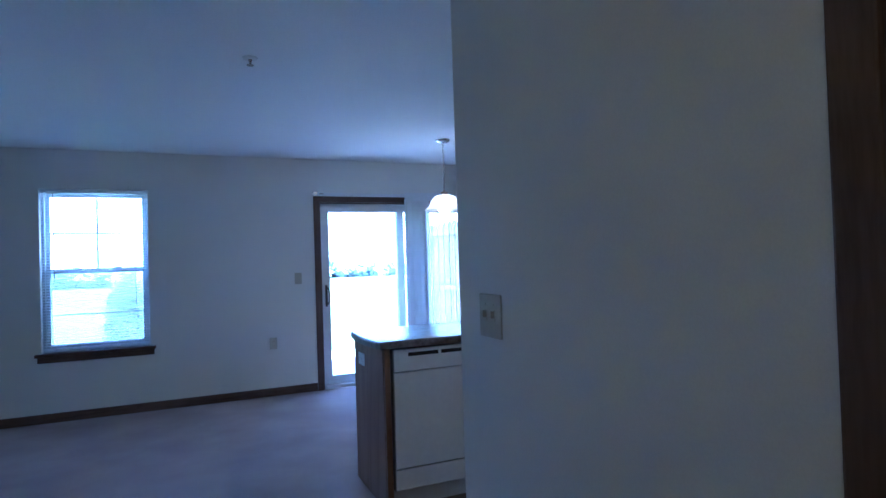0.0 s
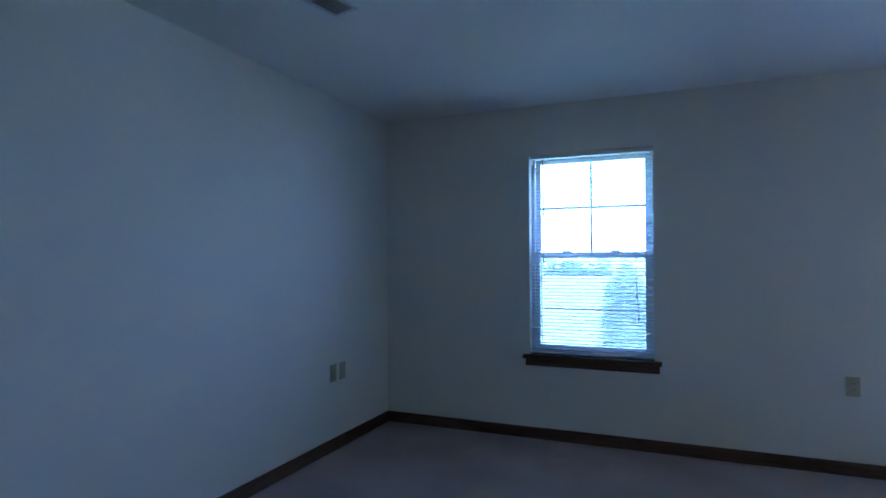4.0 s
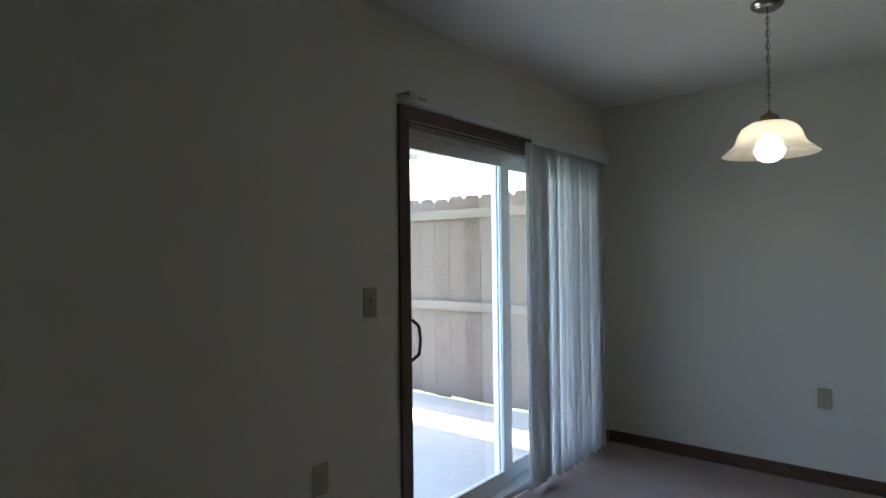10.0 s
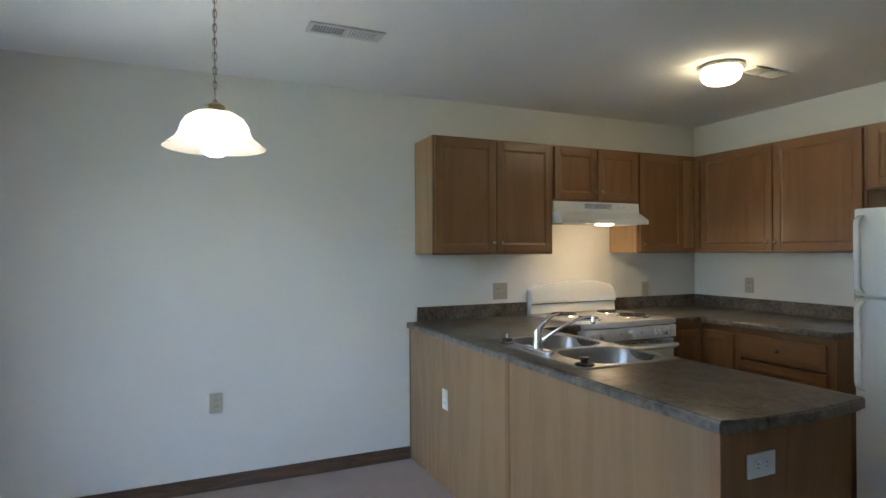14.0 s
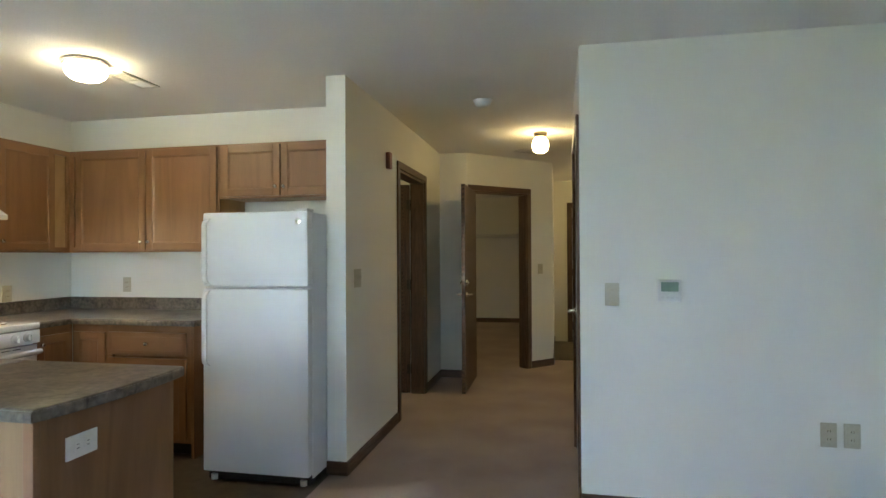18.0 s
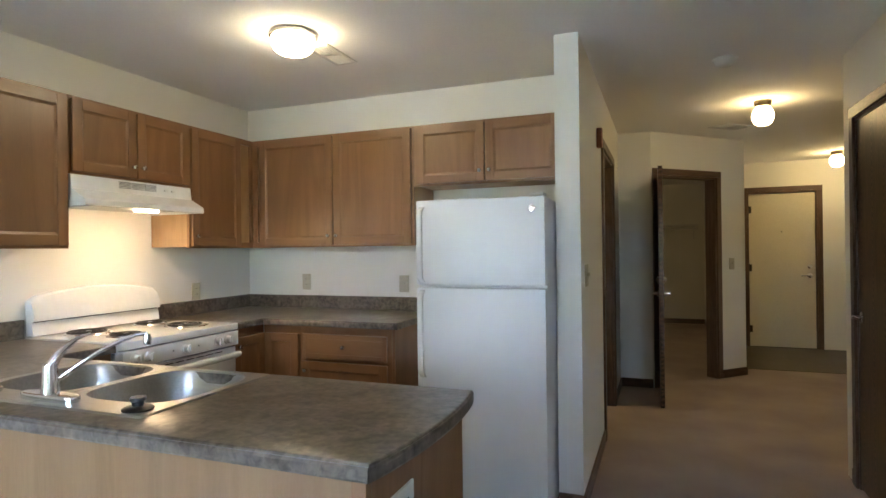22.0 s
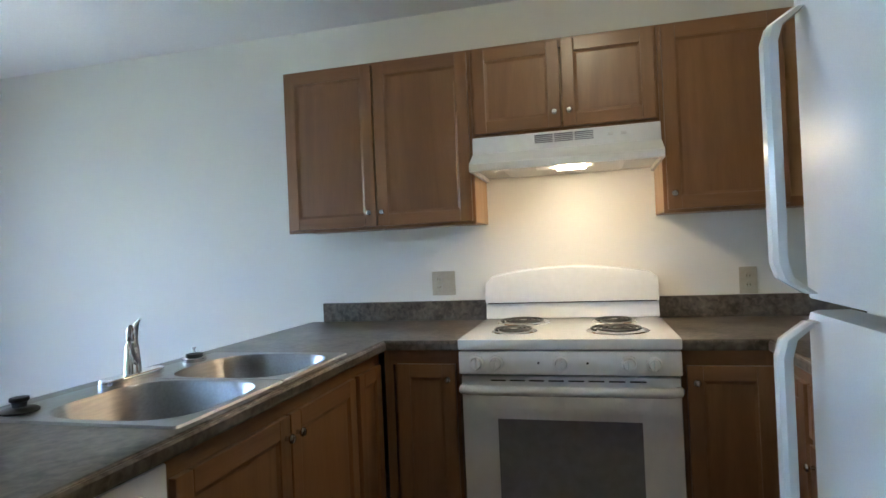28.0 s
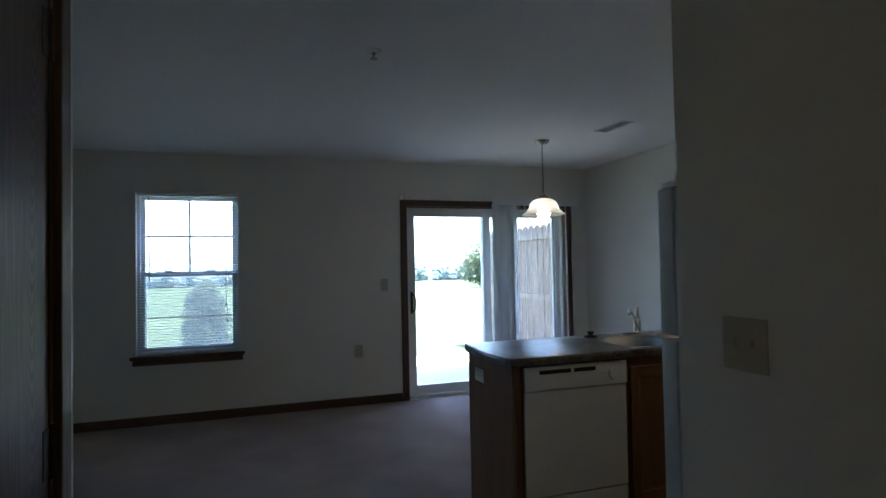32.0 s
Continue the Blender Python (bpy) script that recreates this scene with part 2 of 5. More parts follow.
TRIM_X = timber("dark_trim_wood_x", (0.052, 0.030, 0.019), (0.138, 0.082, 0.050), 0.42, "x", 12)
TRIM_Y = timber("dark_trim_wood_y", (0.052, 0.030, 0.019), (0.138, 0.082, 0.050), 0.42, "y", 12)
DOORWOOD = veneer("door_veneer", (0.032, 0.018, 0.011), (0.145, 0.081, 0.048))
OAK = timber("cabinet_oak", (0.165, 0.077, 0.028), (0.243, 0.120, 0.048), 0.36, "z", 4, pores=0.28, coat=0.2)
OAK_X = timber("cabinet_oak_x", (0.165, 0.077, 0.028), (0.243, 0.120, 0.048), 0.36, "x", 4, pores=0.28, coat=0.2)
OAK_Y = timber("cabinet_oak_y", (0.165, 0.077, 0.028), (0.243, 0.120, 0.048), 0.36, "y", 4, pores=0.28, coat=0.2)
SIDE = timber("cabinet_side_laminate", (0.31, 0.18, 0.078), (0.40, 0.245, 0.115), 0.4, "z", 5)
PANEL = timber("peninsula_panel_laminate", (0.198, 0.115, 0.049), (0.262, 0.158, 0.073), 0.42, "z", 5, pores=0.3)
LAM = surface("counter_laminate", (0.046, 0.038, 0.030), (0.215, 0.180, 0.145), 0.29, 44, 9, 0.0, detail=6, rough_var=0.0, mixc=0.5, lo=0.37, hi=0.67, warp=0.5)
WHITE = surface("white_enamel", (0.74, 0.74, 0.73), (0.80, 0.80, 0.79), 0.14, 30, 2, 0.0, rough_var=0.04)
FRIDGE_W = surface("pebbled_white_enamel", (0.72, 0.73, 0.74), (0.80, 0.81, 0.82), 0.33, 420, 2, 0.12, rough_var=0.04)
VINYLW = surface("white_vinyl", (0.72, 0.74, 0.75), (0.80, 0.82, 0.83), 0.4, 40, 3, 0.02)
PLASTIC = surface("ivory_plastic", (0.45, 0.42, 0.32), (0.53, 0.50, 0.385), 0.40, 60, 4, 0.0)
WPLASTIC = surface("white_plastic", (0.68, 0.68, 0.66), (0.76, 0.76, 0.74), 0.4, 60, 4, 0.0)
CHROME = surface("chrome", (0.75, 0.75, 0.76), (0.85, 0.85, 0.86), 0.12, 60, 3, 0.0, metal=1, rough_var=0.05)
STEEL = surface("brushed_steel", (0.34, 0.335, 0.335), (0.43, 0.425, 0.42), 0.33, 140, 3, 0.0, metal=1, rough_var=0.03, stretch=(0.12, 1, 1))
NICKEL = surface("satin_nickel", (0.42, 0.405, 0.38), (0.56, 0.54, 0.51), 0.22, 60, 3, 0.0, metal=1, rough_var=0.03)
BRASS = surface("antique_brass", (0.22, 0.17, 0.10), (0.38, 0.30, 0.19), 0.4, 60, 4, 0.02, metal=1)
BRONZE = surface("dark_bronze", (0.05, 0.042, 0.034), (0.10, 0.085, 0.07), 0.45, 60, 4, 0.02, metal=1)
BLACK = surface("black_rubber", (0.012, 0.012, 0.013), (0.03, 0.03, 0.03), 0.45, 60, 4, 0.02)
# Near-black colour stands for the shade inside gaps, slots and toe recesses
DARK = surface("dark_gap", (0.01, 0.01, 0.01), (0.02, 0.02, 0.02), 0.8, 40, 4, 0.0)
COIL = surface("burner_coil", (0.02, 0.02, 0.022), (0.06, 0.058, 0.055), 0.5, 60, 6, 0.02)
OVENGLASS = surface("oven_window", (0.17, 0.165, 0.175), (0.22, 0.215, 0.225), 0.12, 30, 3, 0.0)
GREY = surface("grey_plastic", (0.20, 0.20, 0.21), (0.28, 0.28, 0.29), 0.5, 60, 4, 0.0)
LCD = surface("thermostat_display", (0.16, 0.24, 0.20), (0.22, 0.31, 0.26), 0.25, 30, 4, 0.0)
RED = surface("reddish_brown_plastic", (0.20, 0.06, 0.035), (0.28, 0.09, 0.05), 0.45, 60, 4, 0.02)
VENTW = surface("vent_enamel", (0.62, 0.61, 0.59), (0.72, 0.71, 0.69), 0.5, 60, 4, 0.0)
ENTRY = surface("cream_door_paint", (0.60, 0.55, 0.42), (0.68, 0.63, 0.50), 0.45, 90, 2, 0.03)
GLASS = glass("window_glass")
SLAT = thin("blind_slat", (0.74, 0.79, 0.84), 0.14, 0.4)
VANE = thin("vertical_vane", (0.85, 0.855, 0.865), 0.10, 0.45)
SHADE = thin("alabaster_glass", (0.95, 0.92, 0.86), 0.6, 0.25, 0.32)
BULB = glow("lit_bulb", (1.0, 0.85, 0.63), BULB_L)
BOWL = glow("lit_bowl", (1.0, 0.80, 0.45), BOWL_L)
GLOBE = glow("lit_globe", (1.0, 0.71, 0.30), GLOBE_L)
LENS = glow("lit_hood_lens", (1.0, 0.70, 0.37), HOOD_L)
CONCRETE = surface("concrete", (0.28, 0.275, 0.262), (0.37, 0.362, 0.345), 0.85, 60, 2, 0.2)
CEDAR = timber("fence_cedar", (0.078, 0.050, 0.038), (0.185, 0.138, 0.110), 0.75, "z", 8, rand=0.55, bump=0.2)
CEDAR_Y = timber("fence_rail_cedar", (0.15, 0.115, 0.09), (0.25, 0.205, 0.165), 0.75, "y", 8, rand=0.2, bump=0.2)
GRASS = surface("mown_grass", (0.042, 0.062, 0.024), (0.086, 0.108, 0.048), 0.9, 30, 0.15, 0.5, detail=8, mixc=0.5, spec=0.1)
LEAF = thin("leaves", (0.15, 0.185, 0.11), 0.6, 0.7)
# Distance haze is mixed into this paler, bluer leaf colour
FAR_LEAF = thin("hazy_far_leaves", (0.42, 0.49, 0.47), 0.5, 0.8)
SCREEN = thin("insect_screen", (0.34, 0.36, 0.38), 0.4, 0.6, 0.55)
BARK = surface("bark", (0.06, 0.045, 0.03), (0.14, 0.11, 0.08), 0.9, 20, 2, 0.5)
SOFFIT = surface("soffit_vinyl", (0.72, 0.72, 0.70), (0.78, 0.78, 0.76), 0.5, 40, 2, 0.02)


# ---- building helpers ----
def box(bm, x0, y0, z0, x1, y1, z1, bevel=0.0):
    a, b = Vector((min(x0, x1), min(y0, y1), min(z0, z1))), Vector((max(x0, x1), max(y0, y1), max(z0, z1)))
    made = bmesh.ops.create_cube(bm, size=1, matrix=Matrix.Translation((a + b) / 2) @ Matrix.Diagonal((*(b - a), 1)))
    if bevel:
        edges = {e for v in made["verts"] for e in v.link_edges}
        bmesh.ops.bevel(bm, geom=list(edges), offset=bevel, segments=2, affect="EDGES", profile=0.6)


def B(*boxes, bevel=0.0):
    bm = bmesh.new()
    for b in boxes:
        box(bm, *b, bevel=bevel)
    return bm


def lathe(bm, profile, steps=32, axis="z", at=(0, 0, 0)):
    """A turned body: profile of (radius, height) from bottom to top."""
    rings = []
    for r, h in profile:
        ring = []
        for i in range(steps):
            a = 2 * math.pi * i / steps
            c, s = r * math.cos(a), r * math.sin(a)
            co = {"z": (c, s, h), "y": (c, h, s), "x": (h, c, s)}[axis]
            ring.append(bm.verts.new(Vector(co) + Vector(at)))
        rings.append(ring)
    for a, b in zip(rings, rings[1:]):
        for i in range(steps):
            bm.faces.new((a[i], a[(i + 1) % steps], b[(i + 1) % steps], b[i]))
    for ring, r in ((rings[0], profile[0][0]), (rings[-1], profile[-1][0])):
        if r > 1e-5:
            bm.faces.new(ring)
    bmesh.ops.remove_doubles(bm, verts=bm.verts, dist=1e-5)
    bmesh.ops.recalc_face_normals(bm, faces=bm.faces)
    return bm


def tube(bm, points, radius, steps=10):
    """A round bar along a line of points; radius may be one number or one for each point."""
    pts = [Vector(p) for p in points]
    rad = radius if isinstance(radius, (list, tuple)) else [radius] * len(pts)
    rings, up = [], None
    for i, p in enumerate(pts):
        d = (pts[min(i + 1, len(pts) - 1)] - pts[max(i - 1, 0)]).normalized()
        if up is None:
            up = d.orthogonal().normalized()
        up = (up - d * up.dot(d)).normalized()
        side = d.cross(up)
        rings.append([bm.verts.new(p + rad[i] * (up * math.cos(2 * math.pi * j / steps) + side * math.sin(2 * math.pi * j / steps))) for j in range(steps)])
    for a, b in zip(rings, rings[1:]):
        for j in range(steps):
            bm.faces.new((a[j], a[(j + 1) % steps], b[(j + 1) % steps], b[j]))
    bm.faces.new(rings[0]), bm.faces.new(rings[-1])
    bmesh.ops.recalc_face_normals(bm, faces=bm.faces)
    return bm


def prism(bm, outline, z0, z1, bevel=0.0):
    """An upright body over a closed outline of (x, y)."""
    lo = [bm.verts.new((x, y, z0)) for x, y in outline]
    hi = [bm.verts.new((x, y, z1)) for x, y in outline]
    n = len(lo)
    faces = [bm.faces.new(lo[::-1]), bm.faces.new(hi)] + [bm.faces.new((lo[i], lo[(i + 1) % n], hi[(i + 1) % n], hi[i])) for i in range(n)]
    bmesh.ops.recalc_face_normals(bm, faces=faces)
    if bevel:
        bmesh.ops.bevel(bm, geom=[e for e in faces[1].edges], offset=bevel, segments=3, affect="EDGES", profile=0.6)
    return bm


def part(name, bm, material, parent=None, label="", smooth=False):
    me = bpy.data.meshes.new(name)
    if smooth:
        for f in bm.faces:
            f.smooth = True
    bm.to_mesh(me)
    bm.free()
    me.materials.append(material)
    if smooth:
        me.set_sharp_from_angle(angle=radians(38))
    ob = new(name, me)
    if parent:
        ob.parent = parent
    return tagged(ob, label) if label else ob


def again(ob, parent, x=0, y=0, z=0, rx=0, ry=0, rz=0):
    """Another piece on the same mesh."""
    o = new(ob.name.split(".")[0], ob.data)
    o.parent = parent
    o.matrix_basis = pose(x, y, z, rx, ry, rz)
    for key in ("label",):
        if key in ob:
            o[key] = ob[key]
    return o


def thing(name, label, category, x=0, y=0, z=0, rz=0, group="", kind=""):
    ob = new(name)
    ob.empty_display_size = 0.1
    ob.matrix_basis = pose(x, y, z, 0, 0, rz)
    return tagged(ob, label, category, group, kind)


def setting(name, bm, material, label, category):
    return tagged(part(name, bm, material), label, category, kind="structure")


def wall(name, axis, lo, hi, a, b, holes, z1, label, z0=0.0):
    """A wall that runs along axis from a to b and fills lo..hi across, with holes (from, to, bottom, top)."""
    bm = bmesh.new()
    cuts = sorted({a, b, *[v for h in holes for v in h[:2]]})
    for u, v in zip(cuts, cuts[1:]):
        here = sorted((h[2], h[3]) for h in holes if h[0] <= u + 1e-6 and h[1] >= v - 1e-6)
        z = z0
        for h0, h1 in here + [(z1, z1)]:
            if h0 > z + 1e-6:
                box(bm, *((u, lo, z, v, hi, h0) if axis == "x" else (lo, u, z, hi, v, h0)))
            z = h1
    bmesh.ops.remove_doubles(bm, verts=bm.verts, dist=1e-5)
    return setting(name, bm, PAINT, label, "wall")

# ---- plan ----
H = 2.44            # ceiling
XW, YK = -5.80, -5.180   # west wall of the living room, south wall of the kitchen
XP, YP = -2.632, -4.50     # hall face and north end of the fridge partition
XT, YT = -4.015, -4.30    # corner where the hall opens off the living room
XE, YE = -3.83, -8.23     # hall corner at the entry
YD = -10.09               # entry door wall
WIN = (-4.615, -3.752, 0.613, 2.080)
SLD = (-2.132, -0.25, 0.0, 1.986)
XD, YS = -2.93, -7.33       # where the diagonal wall begins, and the short hall wall

# ---- setting: walls ----
wall("wall_north", "x", 0.0, 0.16, -7.2, 2.6, [WIN, SLD], H + 0.3, "off-white painted wall with the window and sliding door", -0.12)
wall("wall_east", "y", 0.0, 0.14, -5.30, 0.0, [], H, "off-white painted wall behind the stove and dining corner")
wall("wall_west", "y", XW - 0.14, XW, YT - 0.12, 0.0, [], H, "off-white painted living room side wall")
wall("wall_thermostat", "x", YT - 0.12, YT, XW, XT, [], H, "off-white painted wall with thermostat and switch")
wall("wall_kitchen_south", "x", YK - 0.12, YK, XP + 0.125, 0.0, [], H, "off-white painted wall behind the refrigerator")
D1 = (-6.57, -5.68, 0.0, 2.035)
wall("wall_partition", "y", XP, XP + 0.125, YS, YP, [D1], H, "off-white partition beside the refrigerator along the hall")
D3 = (-5.275, -4.43, 0.0, 2.035)
wall("wall_hall_west", "y", XT - 0.12, XT, -5.36, YT - 0.12, [D3], H, "off-white hall wall with a closed brown door")
wall("wall_hall_south", "x", YS - 0.12, YS, XD, XP + 0.125, [], H, "off-white short hall wall behind the open door")
wall("wall_hall_inner", "y", XE, XE + 0.12, YD, YE, [], H, "off-white hall wall beside the entry")
wall("wall_entry", "x", YD - 0.14, YD, -5.3, XE + 0.12, [(-4.885, -4.085, 0.0, 2.05)], H, "off-white entry wall around the entrance door")
# two unseen walls added outside the entrance door to keep daylight out
wall("wall_corridor", "x", YD - 0.62, YD - 0.50, -5.3, XE, [], H, "unseen off-white wall that blocks daylight behind the entrance door")
wall("wall_corridor_end", "y", -5.42, -5.30, YD - 0.62, YD, [], H, "unseen off-white end wall that blocks daylight beside the entrance")
wall("wall_hall_far_west", "y", -5.42, -5.30, YD, -5.48, [], H, "off-white far hall wall")
# west of x -5.30 this wall is an unseen extension against daylight
wall("wall_hall_return", "x", -5.48, -5.36, XW - 0.14, XT, [], H, "off-white hall return wall, run on unseen to block daylight")
# the diagonal wall with the bedroom doorway
DL = math.hypot(XE - XD, YE - YS)
diag = wall("wall_diagonal", "x", 0.0, 0.12, 0.0, DL, [(0.07, 0.86, 0.0, 2.035)], H, "off-white diagonal wall with an open bedroom doorway")
diag.matrix_basis = pose(XD, YS, 0, 0, 0, 225)
wall("wall_bedroom_back", "x", -12.52, -12.40, XE + 0.12, 0.0, [], H, "beige bedroom wall in dim light")
wall("wall_bedroom_east", "y", 0.0, 0.12, -12.52, -5.30, [], H, "beige bedroom side wall")
wall("wall_bedroom_west", "y", XE, XE + 0.12, -12.52, YD - 0.14, [], H, "beige bedroom wall beyond the entry")
wall("wall_bath_back", "x", YS - 0.12, YS, XP + 0.125, 0.0, [], H, "off-white bathroom wall")
wall("wall_bedroom_two", "y", -5.90, XW - 0.14, -5.48, YT - 0.12, [], H, "off-white bedroom wall behind the brown door")

# ---- setting: floors and ceiling ----
setting("floor", B((XW - 0.1, -12.5, -0.12, 0.14, 0.0, 0.0)), CARPET, "mauve-beige cut pile carpet", "carpet")
setting("floor_kitchen", B((-2.44, YK, 0.0, 0.0, -2.58, 0.005), (-2.525, YK, 0.0, -2.44, -3.20, 0.005)), VINYL, "brown patterned vinyl kitchen floor", "floor")
setting("floor_entry", B((-5.30, YD, 0.0, XE, -8.55, 0.005)), VINYL, "brown vinyl floor at the entrance", "floor")
setting("ceiling", B((XW - 0.14, -12.52, H, 0.14, 0.16, H + 0.12)), CEIL, "white textured ceiling", "ceiling")


def skirting(name, runs):
    """Dark baseboard along walls: runs of (x0, y0, x1, y1, nx, ny), the wall's foot and the way into the room."""
    for x0, y0, x1, y1, nx, ny in runs:
        along = abs(x1 - x0) > abs(y1 - y0)
        setting(name, B((x0, y0, 0.0, x1 + nx * 0.013, y1 + ny * 0.013, 0.083), bevel=0.004), TRIM_X if along else TRIM_Y, "dark brown wooden baseboard", "baseboard")


skirting("baseboard", [
    (XW, -0.0, SLD[0] - 0.065, -0.0, 0, -1), (0.0, -2.555, 0.0, -0.013, -1, 0), (-0.19, 0.0, -0.013, 0.0, 0, -1),
    (XW, YT, XW, -0.013, 1, 0), (XW + 0.013, YT, XT, YT, 0, 1), (XP, D1[1] + 0.057, XP, YP, -1, 0), (XP - 0.013, YP, XP + 0.125, YP, 0, 1),
    (XP, YS + 0.013, XP, D1[0] - 0.057, -1, 0), (XD, YS, XP, YS, 0, 1), (XT, -5.36, XT, D3[0] - 0.057, 1, 0), (XT, D3[1] + 0.057, XT, YT, 1, 0),
    (XE, YD, XE, YE, -1, 0), (XE + 0.12, -12.40, -0.0, -12.40, 0, 1), (XE + 0.12, -12.387, XE + 0.12, -10.3, 1, 0),
    (-5.30, YD, -5.30, -5.48, 1, 0)])
b = setting("baseboard", B((0.93, 0.0, 0.0, DL, -0.013, 0.083), bevel=0.004), TRIM_X, "dark brown wooden baseboard", "baseboard")
b.matrix_basis = pose(XD, YS, 0, 0, 0, 225)


# ---- windows and doors ----
def door_casing(ob, w, h, t=0.12, sides=(1, -1)):
    """Dark casing and jambs round an opening: along local x from 0 to w, wall from y 0 to -t, room at +y."""
    for s in sides:
        y = 0.0 if s > 0 else -t
        part("casing", B((-0.057, y, 0, 0.004, y + s * 0.016, h + 0.0), bevel=0.004), TRIM, ob)
        part("casing", B((w - 0.004, y, 0, w + 0.057, y + s * 0.016, h + 0.0), bevel=0.004), TRIM, ob)
        part("head_casing", B((-0.057, y, h, w + 0.057, y + s * 0.017, h + 0.06), bevel=0.004), TRIM_X, ob)
    part("jamb", B((0.0, 0.001, 0, 0.018, -t - 0.001, h)), TRIM, ob)
    part("jamb", B((w - 0.018, 0.001, 0, w, -t - 0.001, h)), TRIM, ob)
    part("head_jamb", B((0.018, 0.001, h - 0.018, w - 0.018, -t - 0.001, h)), TRIM_X, ob)


def knob(ob, x, y, z, r=0.016, axis="y", s=1, material=None, name="knob"):
    """A small turned knob that stands out along an axis."""
    prof = [(r * 0.5, 0), (r * 0.42, s * r * 0.9), (r * 0.9, s * r * 1.2), (r, s * r * 1.55), (r * 0.8, s * r * 1.95), (0.0, s * r * 2.1)]
    return part(name, lathe(bmesh.new(), prof, 18, axis, (x, y, z)), material or NICKEL, ob, smooth=True)


# living room window
wx0, wx1, wz0, wz1 = WIN
ww, wh = wx1 - wx0, wz1 - wz0
w = thing("window_1", "white vinyl double-hung window with a grid in the upper sash", "window", wx0, 0.0, wz0, kind="structure")
part("window_frame", B((0, 0.07, 0, 0.026, 0.15, wh), (ww - 0.026, 0.07, 0, ww, 0.15, wh), (0.026, 0.07, wh - 0.028, ww - 0.026, 0.15, wh), (0.026, 0.07, 0, ww - 0.026, 0.15, 0.028), bevel=0.003), VINYLW, w)
mid = 1.338 - wz0
for nm, z0, z1, y in (("lower_sash", 0.028, mid + 0.02, 0.08), ("upper_sash", mid - 0.02, wh - 0.028, 0.115)):
    a, b = 0.026, 0.060
    s = part(nm, B((a, y, z0, b, y + 0.03, z1), (ww - b, y, z0, ww - a, y + 0.03, z1), (b, y, z0, ww - b, y + 0.03, z0 + 0.036), (b, y, z1 - 0.034, ww - b, y + 0.03, z1), bevel=0.003), VINYLW, w)
    pane = part("pane", B((b, y + 0.012, z0 + 0.036, ww - b, y + 0.018, z1 - 0.034)), GLASS, s)
    pane.visible_shadow = False
    if nm == "upper_sash":
        part("muntin", B((ww / 2 - 0.009, y + 0.006, z0 + 0.036, ww / 2 + 0.009, y + 0.011, z1 - 0.034)), VINYLW, s)
        part("muntin", B((b, y + 0.005, (z0 + z1) / 2 - 0.009, ww - b, y + 0.010, (z0 + z1) / 2 + 0.009)), VINYLW, s)
for x in (0.26, ww - 0.26):
    part("sash_lock", B((x - 0.03, 0.075, mid + 0.02, x + 0.03, 0.10, mid + 0.034), bevel=0.004), VINYLW, w)
sc = part("insect_screen", B((0.05, 0.1515, 0.03, 0.062, 0.158, mid), (ww - 0.062, 0.1515, 0.03, ww - 0.05, 0.158, mid), (0.062, 0.1515, 0.03, ww - 0.062, 0.158, 0.045), (0.062, 0.1515, mid - 0.015, ww - 0.062, 0.158, mid),
                                  (0.062, 0.1515, 0.318, ww - 0.062, 0.158, 0.332), bevel=0.001), VINYLW, w, "insect screen in a white frame")
mesh = part("screen_mesh", B((0.062, 0.1545, 0.045, ww - 0.062, 0.1550, mid - 0.015)), SCREEN, sc, "fine grey insect mesh")
part("window_sill", B((-0.045, -0.05, -0.028, ww + 0.045, 0.0, 0.0), (0.001, 0.0, -0.028, ww - 0.001, 0.07, 0.0), bevel=0.004), TRIM_X, w, "dark brown wooden window sill")
part("apron", B((-0.03, -0.018, -0.082, ww + 0.03, -0.001, -0.028), bevel=0.004), TRIM_X, w, "dark brown wooden apron board")

bl = thing("mini_blind", "white aluminium mini blind lowered with open slats", "blind", wx0, 0.0, wz0)
part("head_rail", B((0.004, 0.012, wh - 0.032, ww - 0.004, 0.042, wh - 0.003), bevel=0.002), VINYLW, bl, "white steel head rail")
part("bottom_rail", B((0.008, 0.018, 0.012, ww - 0.008, 0.040, 0.024), bevel=0.003), VINYLW, bl)
for x in (0.11, ww / 2, ww - 0.11):
    part("ladder_cord", tube(bmesh.new(), [(x, 0.0145, 0.02), (x, 0.0145, wh - 0.03)], 0.0007, 5), VINYLW, bl)
part("tilt_wand", tube(bmesh.new(), [(0.105, 0.004, wh - 0.04), (0.108, -0.002, wh - 0.80)], 0.0042, 8), GREY, bl, "clear plastic tilt wand")
part("pull_cord", tube(bmesh.new(), [(ww - 0.12, 0.004, wh - 0.04), (ww - 0.115, 0.002, 0.45)], 0.0016, 6), VINYLW, bl)
part("pull_cord", tube(bmesh.new(), [(ww - 0.112, 0.004, wh - 0.04), (ww - 0.105, 0.002, 0.9), (ww - 0.118, 0.001, 0.62), (ww - 0.10, 0.002, 0.30)], 0.0016, 6), VINYLW, bl)
for x, z in ((ww - 0.115, 0.42), (ww - 0.10, 0.27)):
    part("tassel", lathe(bmesh.new(), [(0.0, 0.0), (0.006, 0.002), (0.007, 0.012), (0.003, 0.032), (0.0, 0.034)], 12, "z", (x, 0.002, z)), GREY, bl, "small plastic cord tassel", smooth=True)
bm = bmesh.new()
prof = [(-0.0125, -0.0018), (-0.006, 0.0009), (0, 0.0018), (0.006, 0.0009), (0.0125, -0.0018)]
rows = [[bm.verts.new((x, y, z)) for y, z in prof] for x in (0.006, ww - 0.006)]
